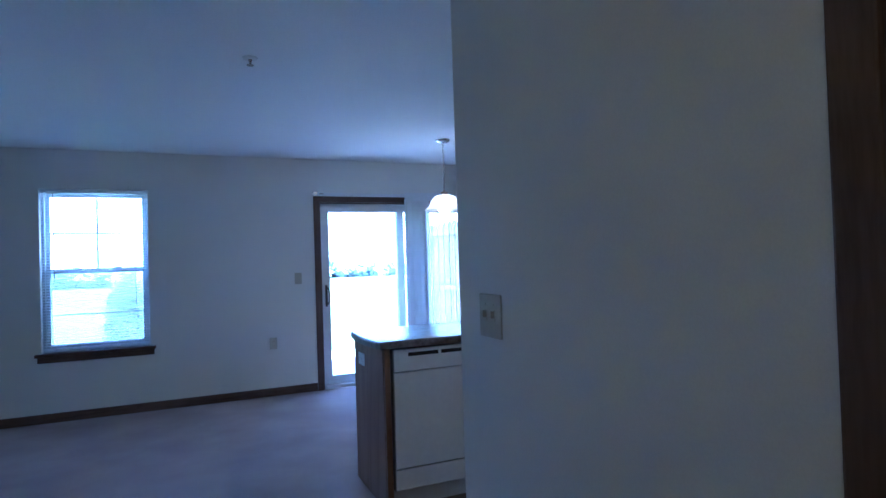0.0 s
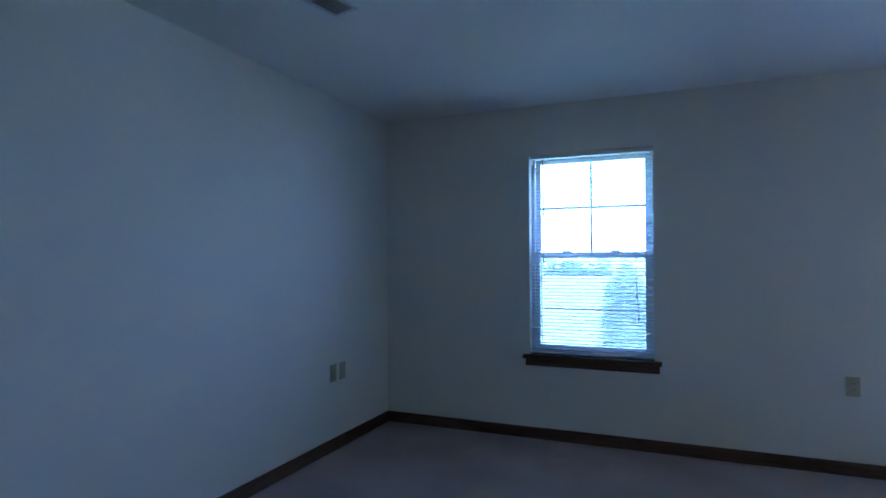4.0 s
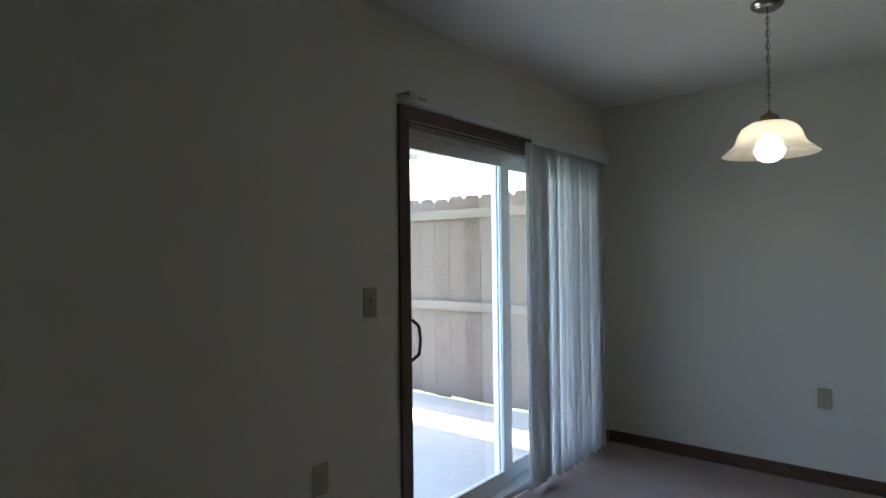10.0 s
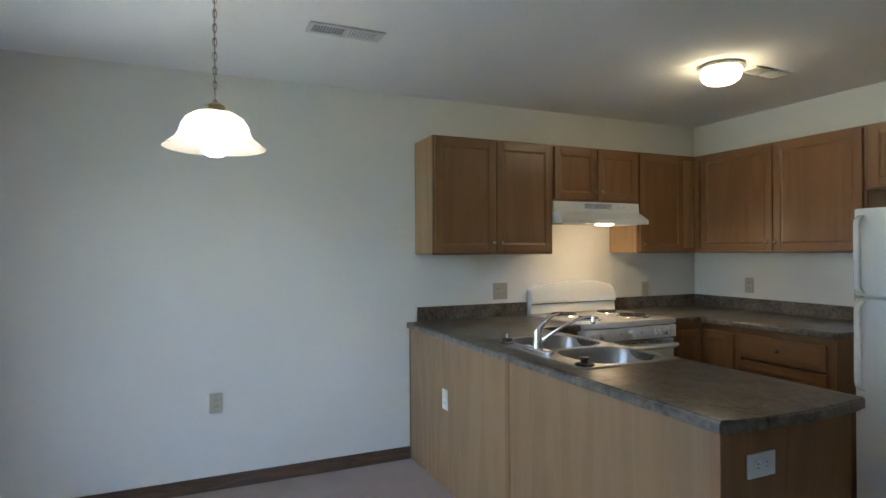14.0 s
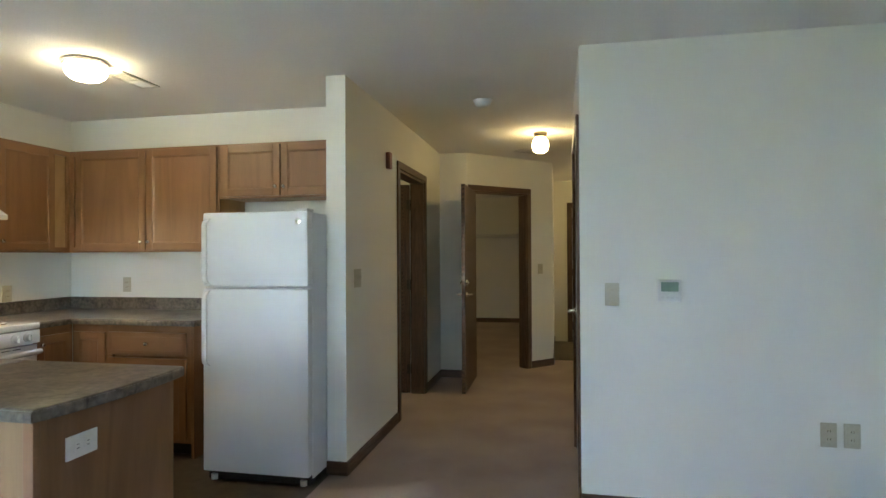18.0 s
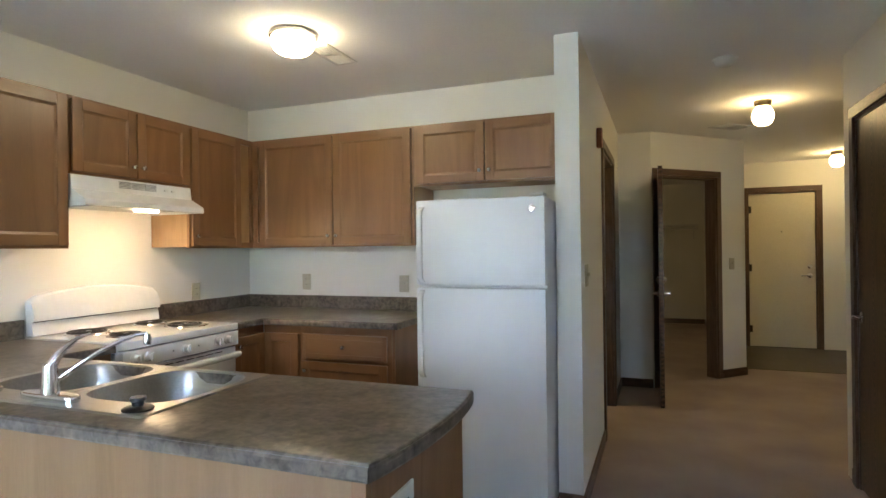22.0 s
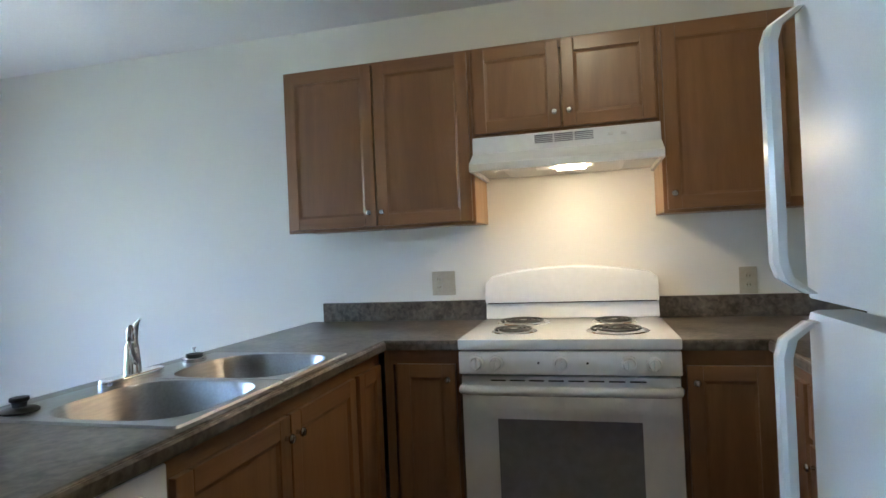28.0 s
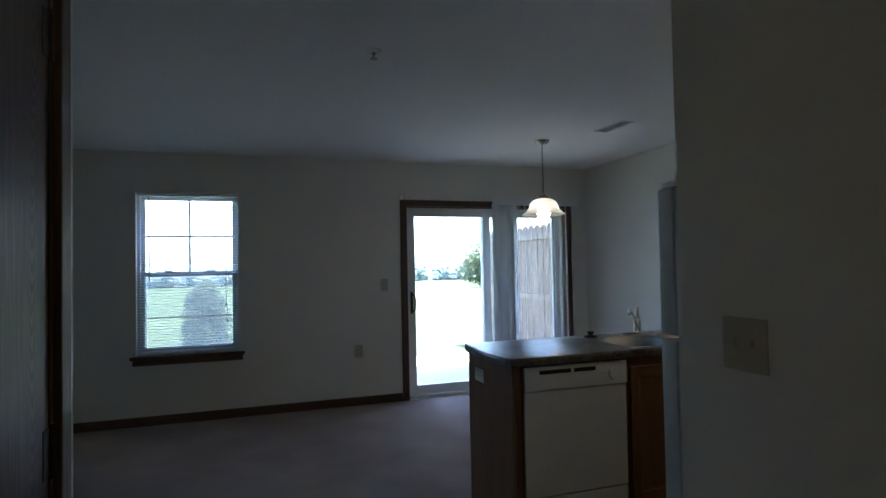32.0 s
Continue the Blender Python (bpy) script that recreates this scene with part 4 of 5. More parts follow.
def stove():
    """Free-standing coil stove; local x along its width, front at -y."""
    ob = thing("stove", "white electric coil stove with arched backguard", "stove", -0.012, -3.475, 0.028, -90)
    w = 0.772
    part("body", B((0.0, -0.62, -0.023, w, 0.0, 0.857), bevel=0.004), WHITE, ob)
    part("cooktop", B((-0.004, -0.668, 0.857, w + 0.004, -0.001, 0.897), bevel=0.009), WHITE, ob, smooth=True)
    # backguard: a sloped lower skirt and an arched upper panel
    bm = bmesh.new()
    n, prof = 24, []
    for i in range(n + 1):
        u = i / n
        x = 0.0 + w * u
        top = 1.092 + 0.045 * (1 - (2 * u - 1) ** 2) - 0.02 * max(0.0, abs(2 * u - 1) - 0.93) / 0.07
        prof.append([bm.verts.new((x, y, z)) for y, z in ((-0.004, 0.90), (-0.060, 0.90), (-0.048, 0.972), (-0.066, 0.974), (-0.072, 1.00), (-0.048, top - 0.008), (-0.036, top), (-0.004, top))])
    for a, b in zip(prof, prof[1:]):
        for k in range(8):
            bm.faces.new((a[k], a[(k + 1) % 8], b[(k + 1) % 8], b[k]))
    bm.faces.new(prof[0]), bm.faces.new(prof[-1])
    bmesh.ops.recalc_face_normals(bm, faces=bm.faces)
    part("backguard", bm, WHITE, ob, "white arched backguard", smooth=True)
    part("backguard_gap", B((0.01, -0.0505, 0.9675, w - 0.01, -0.0455, 0.9715)), DARK, ob, "thin dark gap under the backguard")
    cp = part("control_panel", B((0.0, -0.672, 0.770, w, -0.62, 0.852), bevel=0.005), WHITE, ob, "white control panel", smooth=True)
    for x in (0.068, 0.140, 0.372, 0.600, 0.682):
        k = part("knob", lathe(bmesh.new(), [(0.027, -0.672), (0.027, -0.678), (0.021, -0.682), (0.018, -0.702), (0.0, -0.704)], 24, "y", (x, 0, 0.812)), WHITE, cp, "white plastic control knob", smooth=True)
        part("grip", B((x - 0.004, -0.712, 0.792, x + 0.004, -0.700, 0.832), bevel=0.002), WHITE, k)
    for x in (0.292, 0.462):
        part("indicator", lathe(bmesh.new(), [(0.0042, -0.672), (0.0042, -0.674), (0.0, -0.674)], 10, "y", (x, 0, 0.812)), BLACK, cp)
    dr = part("oven_door", B((0.004, -0.655, 0.19, w - 0.004, -0.62, 0.760), bevel=0.006), WHITE, ob, "white oven door", smooth=True)
    part("oven_window", B((0.135, -0.658, 0.285, w - 0.135, -0.655, 0.605), bevel=0.001), OVENGLASS, dr, "grey tinted oven window")
    part("handle", tube(bmesh.new(), [(0.012, -0.66, 0.715), (0.016, -0.688, 0.718), (0.05, -0.700, 0.718), (w / 2, -0.703, 0.718), (w - 0.05, -0.700, 0.718), (w - 0.016, -0.688, 0.718), (w - 0.012, -0.66, 0.715)], 0.017, 12), WHITE, dr, "white bar handle", smooth=True)
    for i in range(8):
        x = 0.115 + i * 0.0695
        part("vent_slot", B((x, -0.6558, 0.7425, x + 0.054, -0.650, 0.7475)), DARK, dr, "dark vent slot")
    part("storage_drawer", B((0.004, -0.65, 0.035, w - 0.004, -0.62, 0.182), bevel=0.006), WHITE, ob)
    for x, y, r in ((0.19, -0.20, 0.100), (0.185, -0.475, 0.078), (0.575, -0.20, 0.078), (0.575, -0.475, 0.100)):
        b = part("burner", lathe(bmesh.new(), [(r * 0.25, 0.890), (r * 0.9, 0.894), (r * 1.02, 0.899), (r * 1.12, 0.902), (r * 1.16, 0.8985), (r * 1.14, 0.895)], 32, "z", (x, y, 0)), CHROME, ob, "chrome drip bowl", smooth=True)
        pts = []
        for j in range(88):
            a = j * 0.26
            rr = r * (0.20 + 0.78 * j / 87)
            pts.append((x + rr * math.cos(a), y + rr * math.sin(a), 0.908))
        part("coil", tube(bmesh.new(), pts, 0.0046, 6), COIL, b, "black spiral heating coil", smooth=True)
        part("hub", lathe(bmesh.new(), [(0.016, 0.902), (0.016, 0.911), (0.0, 0.912)], 14, "z", (x, y, 0)), CHROME, b)
    return ob


stove()


def hood():
    ob = thing("range_hood", "white under-cabinet range hood with its lamp lit", "range hood", -0.003, -3.4935, 1.576, -90)
    w = 0.762
    prof = [(0.0, 0.158), (-0.318, 0.158), (-0.322, 0.154), (-0.330, 0.085), (-0.418, 0.035), (-0.424, 0.030), (-0.424, 0.004), (-0.418, 0.0), (-0.40, 0.0), (-0.40, 0.018), (0.0, 0.018)]
    bm = bmesh.new()
    ends = [[bm.verts.new((x, y, z)) for y, z in prof] for x in (0.0, w)]
    n = len(prof)
    for i in range(n):
        bm.faces.new((ends[0][i], ends[0][(i + 1) % n], ends[1][(i + 1) % n], ends[1][i]))
    bm.faces.new(ends[0]), bm.faces.new(ends[1])
    bmesh.ops.recalc_face_normals(bm, faces=bm.faces)
    part("canopy", bm, WHITE, ob, "white enamelled canopy")
    part("side_skirt", B((0.0, -0.40, 0.0, 0.012, -0.002, 0.0175)), WHITE, ob)
    part("side_skirt", B((w - 0.012, -0.40, 0.0, w, -0.002, 0.0175)), WHITE, ob)
    for g in range(3):
        for i in range(5):
            x = 0.265 + g * 0.082
            part("vent_slot", B((x, -0.3295, 0.112 + i * 0.0075, x + 0.074, -0.3225, 0.1155 + i * 0.0075)), GREY, ob)
    part("grease_filter", B((0.13, -0.36, 0.008, 0.62, -0.05, 0.017)), STEEL, ob, "grey aluminium grease filter")
    lamp = part("lamp_housing", B((0.268, -0.395, 0.002, 0.500, -0.30, 0.0075), bevel=0.001), VENTW, ob)
    part("lamp_lens", B((0.352, -0.385, -0.009, 0.468, -0.33, 0.0015), bevel=0.004), LENS, lamp, "lit lamp lens", smooth=True)
    for x in (0.56, 0.61):
        part("switch", B((x, -0.3325, 0.118, x + 0.022, -0.324, 0.130), bevel=0.001), VENTW, ob)
    return ob


hood()


def fridge():
    ob = thing("refrigerator", "white top-freezer refrigerator with pebbled doors", "refrigerator", -1.825, YK + 0.17, 0.005, 180)
    w, d = 0.672, 0.680
    part("cabinet_body", B((0.003, -d, 0.03, w - 0.003, 0.0, 1.584), bevel=0.006), FRIDGE_W, ob, smooth=True)
    part("grille", B((0.01, -d - 0.025, 0.0, w - 0.01, -d + 0.05, 0.052)), BLACK, ob, "black base grille")
    for x in (0.05, w - 0.05):
        part("foot", lathe(bmesh.new(), [(0.02, 0.0), (0.02, 0.03), (0.0, 0.03)], 12, "z", (x, -d - 0.03, 0)), WPLASTIC, ob)
    for nm, z0, z1 in (("freezer_door", 1.153, 1.589), ("fridge_door", 0.058, 1.139)):
        dr = part(nm, B((0.0, -d - 0.072, z0, w, -d - 0.008, z1), bevel=0.012), FRIDGE_W, ob, "pebbled white enamel door", smooth=True)
        part("gasket", B((0.008, -d - 0.008, z0 + 0.008, w - 0.008, -d, z1 - 0.008)), VENTW, dr, "light grey door gasket")
        y = -d - 0.072
        a, b = (z0 + 0.012, z1 - 0.035) if nm == "freezer_door" else (z1 - 0.46, z1 - 0.012)
        bm = bmesh.new()
        n, rows = 18, []
        for i in range(n + 1):
            u = i / n
            z = a + (b - a) * u
            out = 0.014 + 0.038 * min(1.0, 14 * u * (1 - u)) ** 0.6
            rows.append([bm.verts.new((x, y - o, z)) for x, o in ((0.024, max(out - 0.018, 0.0)), (0.022, out - 0.006), (0.027, out), (0.047, out), (0.052, out - 0.006), (0.050, max(out - 0.018, 0.0)))])
        for p, q in zip(rows, rows[1:]):
            for k in range(6):
                bm.faces.new((p[k], p[(k + 1) % 6], q[(k + 1) % 6], q[k]))
        bm.faces.new(rows[0]), bm.faces.new(rows[-1])
        bmesh.ops.recalc_face_normals(bm, faces=bm.faces)
        part("handle", bm, WHITE, dr, "white moulded vertical handle", smooth=True)
        if nm == "freezer_door":
            part("badge", lathe(bmesh.new(), [(0.017, y), (0.017, y - 0.003), (0.013, y - 0.004), (0.0, y - 0.004)], 24, "y", (w - 0.062, 0, 1.530)), CHROME, dr, "small round silver badge", smooth=True)
    part("hinge_cover", B((w - 0.075, -d - 0.06, 1.589, w - 0.01, -d + 0.03, 1.606), bevel=0.004), WHITE, ob)
    return ob


fridge()


def dishwasher():
    ob = thing("dishwasher", "white built-in dishwasher in the peninsula", "dishwasher", -2.405, -2.576, 0.005)
    w, d = 0.597, 0.548
    part("body", B((0.004, -d, 0.10, w - 0.004, -0.02, 0.86)), GREY, ob)
    part("toe_panel", B((0.004, -d + 0.03, 0.0, w - 0.004, -d + 0.06, 0.10)), WHITE, ob, "white recessed toe panel")
    part("lower_panel", B((0.003, -d - 0.02, 0.105, w - 0.003, -d, 0.215), bevel=0.004), WHITE, ob)
    part("door_panel", B((0.003, -d - 0.024, 0.222, w - 0.003, -d, 0.7395), bevel=0.005), WHITE, ob, "white door panel")
    cp = part("control_panel", B((0.003, -d - 0.034, 0.742, w - 0.003, -d, 0.862), bevel=0.006), WHITE, ob, "white control panel", smooth=True)
    for x0, x1 in ((0.085, 0.262), (0.280, 0.405)):
        part("latch_slot", B((x0, -d - 0.0352, 0.822, x1, -d - 0.030, 0.842)), DARK, cp, "dark recessed grip")
    part("dial", lathe(bmesh.new(), [(0.030, -d - 0.034), (0.028, -d - 0.046), (0.0, -d - 0.047)], 24, "y", (w - 0.085, 0, 0.80)), WHITE, cp, "white timer dial", smooth=True)
    for i in range(4):
        part("marking", B((0.43 + i * 0.020, -d - 0.0345, 0.800, 0.442 + i * 0.020, -d - 0.0338, 0.803)), GREY, cp)
    return ob


dishwasher()


def rounded(cx, cy, hx, hy, p, n=48):
    out = []
    for i in range(n):
        a = 2 * math.pi * (i + 0.5) / n
        c, s = math.cos(a), math.sin(a)
        out.append((cx + hx * abs(c) ** (2 / p) * (1 if c > 0 else -1), cy + hy * abs(s) ** (2 / p) * (1 if s > 0 else -1)))
    return out


def sink():
    ob = thing("kitchen_sink", "stainless steel double-bowl drop-in sink", "sink", -1.350, -2.882, CT)
    W, D = 0.420, 0.266
    for s in (-1, 1):
        bm = bmesh.new()
        cx = s * W / 2
        loops = [(rounded(cx, 0, W / 2, D, 40), 0.0005), (rounded(cx, 0, W / 2 - 0.004, D - 0.004, 40), 0.006), (rounded(cx - s * 0.006, -0.038, W / 2 - 0.022, D - 0.062, 3.4), 0.005),
                 (rounded(cx - s * 0.006, -0.038, W / 2 - 0.027, D - 0.067, 3.4), -0.004), (rounded(cx - s * 0.006, -0.038, W / 2 - 0.040, D - 0.080, 3.2), -0.12), (rounded(cx - s * 0.006, -0.038, W / 2 - 0.075, D - 0.115, 3.0), -0.158),
                 (rounded(cx - s * 0.006, -0.038, 0.05, 0.05, 2), -0.166), (rounded(cx - s * 0.006, -0.038, 0.04, 0.04, 2), -0.170)]
        rings = [[bm.verts.new((x, y, z)) for x, y in pts] for pts, z in loops]
        for a, b in zip(rings, rings[1:]):
            for k in range(len(a)):
                bm.faces.new((a[k], a[(k + 1) % len(a)], b[(k + 1) % len(a)], b[k]))
        bm.faces.new(rings[-1])
        bmesh.ops.recalc_face_normals(bm, faces=bm.faces)
        bl = part("bowl", bm, STEEL, ob, "brushed steel bowl and rim", smooth=True)
        part("drain", lathe(bmesh.new(), [(0.043, -0.169), (0.043, -0.164), (0.034, -0.166), (0.0, -0.168)], 24, "z", (cx - s * 0.006, -0.038, 0)), CHROME, bl, smooth=True)
    return ob


sink()


def faucet():
    ob = thing("kitchen_faucet", "chrome single-lever kitchen faucet with a long spout", "faucet", -1.365, -2.668, CT + 0.006)
    bm = prism(bmesh.new(), rounded(0, 0, 0.112, 0.028, 3.0, 32), 0.0, 0.018, 0.006)
    part("base_plate", bm, CHROME, ob, smooth=True)
    part("body", lathe(bmesh.new(), [(0.024, 0.017), (0.022, 0.05), (0.020, 0.085), (0.018, 0.10), (0.0, 0.104)], 24, "z"), CHROME, ob, smooth=True)
    sp = part("spout", tube(bmesh.new(), [(0.0, -0.012, 0.045), (-0.045, -0.042, 0.085), (-0.092, -0.084, 0.128), (-0.138, -0.126, 0.158), (-0.162, -0.150, 0.170), (-0.184, -0.172, 0.173)], [0.010, 0.0078, 0.0066, 0.0062, 0.0062, 0.0062], 12), CHROME, ob, smooth=True)
    part("aerator", lathe(bmesh.new(), [(0.0095, 0.142), (0.011, 0.146), (0.011, 0.164), (0.0085, 0.176)], 16, "z", (-0.184, -0.171, -0.004)), CHROME, sp, smooth=True)
    part("lever", tube(bmesh.new(), [(0.0, 0.0, 0.09), (-0.008, -0.011, 0.115), (-0.020, -0.029, 0.142), (-0.038, -0.056, 0.168), (-0.057, -0.084, 0.180)], [0.018, 0.014, 0.010, 0.0065, 0.0032], 12), CHROME, ob, smooth=True)
    return ob


faucet()

st = thing("sink_stopper", "black rubber sink stopper on the sink rim", "stopper", -1.705, -2.668, CT + 0.0055)
part("flange", lathe(bmesh.new(), [(0.045, 0.0), (0.047, 0.006), (0.040, 0.012), (0.020, 0.016), (0.0, 0.017)], 28, "z"), BLACK, st, smooth=True)
part("grip", lathe(bmesh.new(), [(0.017, 0.014), (0.018, 0.030), (0.024, 0.036), (0.023, 0.046), (0.0, 0.049)], 24, "z"), BLACK, st, smooth=True)
st.scale = (0.86, 0.86, 0.74)
st = thing("sink_strainer", "steel basket strainer with a black top on the sink rim", "strainer", -1.095, -2.664, CT + 0.0055)
part("basket", lathe(bmesh.new(), [(0.038, 0.0), (0.041, 0.004), (0.042, 0.016), (0.036, 0.020), (0.0, 0.021)], 28, "z"), CHROME, st, smooth=True)
part("rubber_seal", lathe(bmesh.new(), [(0.030, 0.020), (0.029, 0.034), (0.012, 0.038), (0.0, 0.039)], 24, "z"), BLACK, st, smooth=True)
part("post", lathe(bmesh.new(), [(0.005, 0.038), (0.004, 0.055), (0.007, 0.058), (0.006, 0.064), (0.0, 0.065)], 14, "z"), CHROME, st, smooth=True)
st.scale = (0.92, 0.92, 0.74)


# ---- lamps ----
def pendant():
    ob = thing("pendant_lamp", "lit alabaster glass bell pendant on a chain", "pendant lamp", -1.243, -1.285, H)
    part("canopy", lathe(bmesh.new(), [(0.012, -0.034), (0.040, -0.030), (0.060, -0.018), (0.066, -0.004), (0.066, -0.001)], 28, "z"), NICKEL, ob, "brushed nickel ceiling canopy", smooth=True)
    link = None
    for i in range(15):
        z = -0.048 - i * 0.0275
        pts = [(0.0075 * math.cos(a), 0, 0.018 * math.sin(a)) for a in [2 * math.pi * k / 12 for k in range(13)]]
        if link is None:
            link = part("chain_link", tube(bmesh.new(), pts, 0.0021, 6), NICKEL, ob, smooth=True)
            link.matrix_basis = pose(0, 0, z)
        else:
            again(link, ob, 0, 0, z, 0, 0, 90 * (i % 2) + random.uniform(-12, 12))
    part("cord", tube(bmesh.new(), [(0.003, 0.001, -0.03), (-0.003, 0.002, -0.20), (0.003, -0.001, -0.33), (0, 0, -0.475)], 0.0022, 6), BRASS, ob)
    part("cap", lathe(bmesh.new(), [(0.040, -0.512), (0.042, -0.500), (0.036, -0.496), (0.036, -0.486), (0.022, -0.478), (0.010, -0.470), (0.007, -0.462)], 28, "z"), BRASS, ob, "antique brass fitter cap", smooth=True)
    prof = [(0.040, -0.508), (0.075, -0.516), (0.105, -0.535), (0.122, -0.562), (0.130, -0.590), (0.143, -0.612), (0.168, -0.632), (0.187, -0.648)]
    bm = lathe(bmesh.new(), prof + [(r - 0.004, h - 0.002) for r, h in prof[::-1]], 48, "z")
    bmesh.ops.recalc_face_normals(bm, faces=bm.faces)
    part("shade", bm, SHADE, ob, "scalloped alabaster glass shade", smooth=True)
    part("socket", lathe(bmesh.new(), [(0.020, -0.565), (0.020, -0.510), (0.0, -0.509)], 16, "z"), WPLASTIC, ob)
    part("bulb", lathe(bmesh.new(), [(0.0, -0.684), (0.025, -0.680), (0.047, -0.664), (0.060, -0.636), (0.056, -0.606), (0.038, -0.582), (0.020, -0.566)], 28, "z"), BULB, ob, "lit globe bulb", smooth=True)
    return ob


pendant()


def kitchen_light():
    ob = thing("ceiling_lamp", "lit glass bowl ceiling lamp in the kitchen", "ceiling lamp", -1.290, -3.965, H)
    part("ring", lathe(bmesh.new(), [(0.110, -0.026), (0.117, -0.023), (0.119, -0.012), (0.114, -0.001)], 36, "z"), NICKEL, ob, "satin nickel ring", smooth=True)
    part("bowl", lathe(bmesh.new(), [(0.0, -0.112), (0.040, -0.109), (0.074, -0.099), (0.098, -0.080), (0.109, -0.053), (0.109, -0.025)], 36, "z"), BOWL, ob, "lit ribbed glass bowl", smooth=True)
    part("finial", lathe(bmesh.new(), [(0.0, -0.122), (0.006, -0.119), (0.006, -0.111)], 12, "z"), NICKEL, ob)


kitchen_light()
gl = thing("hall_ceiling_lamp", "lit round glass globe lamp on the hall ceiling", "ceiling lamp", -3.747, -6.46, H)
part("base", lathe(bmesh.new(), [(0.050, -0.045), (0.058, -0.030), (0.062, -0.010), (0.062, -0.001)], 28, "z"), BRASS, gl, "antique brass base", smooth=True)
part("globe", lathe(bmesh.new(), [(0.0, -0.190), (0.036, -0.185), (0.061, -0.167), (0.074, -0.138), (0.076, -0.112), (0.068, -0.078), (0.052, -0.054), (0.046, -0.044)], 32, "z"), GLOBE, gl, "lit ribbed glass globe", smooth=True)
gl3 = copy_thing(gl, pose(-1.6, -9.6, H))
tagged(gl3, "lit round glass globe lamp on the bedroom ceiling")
gl4 = copy_thing(gl, pose(-1.35, -6.05, H))
tagged(gl4, "lit round glass globe lamp on the bathroom ceiling")
gl2 = copy_thing(gl, pose(-4.95, -9.45, H))
tagged(gl2, "lit round glass globe lamp near the entrance")


# ---- small fittings ----
def plate(kind, x, y, z, rz, label, material=None, gangs=1, cat=None, wide=False):
    """A wall plate with its switch or socket faces."""
    mt = material or PLASTIC
    nm = {"s": "light_switch", "o": "outlet", "so": "outlet_and_switch"}[kind]
    ob = thing(nm, label, cat or ("switch" if kind == "s" else "outlet"), x, y, z, rz)
    w = 0.072 + 0.046 * (gangs - 1)
    part("plate", B((-w / 2, -0.0065, -0.059, w / 2, -0.0002, 0.059), bevel=0.003), mt, ob, smooth=True)
    for g in range(gangs):
        cx = (g - (gangs - 1) / 2) * 0.046
        k = kind if len(kind) == 1 else ("o" if g == 0 else "s")
        if k == "s":
            part("toggle", B((cx - 0.005, -0.018, -0.004, cx + 0.005, -0.0065, 0.014), (cx - 0.0075, -0.0078, -0.014, cx + 0.0075, -0.0062, 0.016)), mt, ob)
        else:
            for s in (-1, 1):
                f = part("socket", lathe(bmesh.new(), [(0.0165, -0.006), (0.0165, -0.0085), (0.0, -0.0085)], 20, "y", (cx, 0, s * 0.0195)), mt, ob)
                part("slot", B((cx - 0.007, -0.0088, s * 0.0195 - 0.004, cx - 0.005, -0.0084, s * 0.0195 + 0.005), (cx + 0.005, -0.0088, s * 0.0195 - 0.004, cx + 0.007, -0.0084, s * 0.0195 + 0.005)), DARK, f)
        part("screw", lathe(bmesh.new(), [(0.0032, -0.0064), (0.0030, -0.0078), (0.0, -0.008)], 8, "y", (cx, 0, 0.0 if k == "o" else 0.030)), mt, ob)
    return ob


plate("s", -2.370, 0, 1.187, 0, "ivory toggle switch beside the sliding door")
plate("o", -2.637, 0, 0.534, 0, "ivory outlet low beside the sliding door")
plate("o", 0, -1.340, 0.507, -90, "ivory outlet low on the dining wall")
plate("so", 0, -3.255, 1.098, -90, "ivory outlet and switch plate above the counter", gangs=2)
plate("o", 0, -4.622, 1.072, -90, "ivory outlet beside the stove")
plate("o", -0.527, YK, 1.112, 180, "ivory outlet above the corner counter")
plate("s", -1.330, YK, 1.104, 180, "ivory switch beside the refrigerator")
plate("o", -0.578, -2.5548, 0.530, 180, "white outlet on the peninsula panel", WPLASTIC)
e = plate("o", PX0 - 0.0042, -2.715, 0.762, -90, "white outlet set sideways on the peninsula end", WPLASTIC)
e.matrix_basis = pose(PX0 - 0.0042, -2.715, 0.762, 0, 0, -90) @ pose(0, 0, 0, 0, 90, 0)
plate("s", -4.175, YT, 1.128, 180, "ivory toggle switch beside the thermostat")
plate("o", -5.18, YT, 0.455, 180, "ivory outlet low on the thermostat wall")
plate("o", -5.282, YT, 0.455, 180, "ivory jack plate low on the thermostat wall")
plate("s", XP, -4.70, 1.19, -90, "ivory toggle switch on the hall partition", gangs=2)
plate("o", XW, -0.675, 0.530, 90, "ivory outlet low on the side wall")
plate("o", XW, -0.793, 0.530, 90, "ivory jack plate low on the side wall")
sp = plate("s", XD, YS, 1.16, 45, "ivory switch on the diagonal wall")
sp.matrix_basis = pose(XD - 1.07 * 0.7071, YS - 1.07 * 0.7071, 1.16, 0, 0, 225)

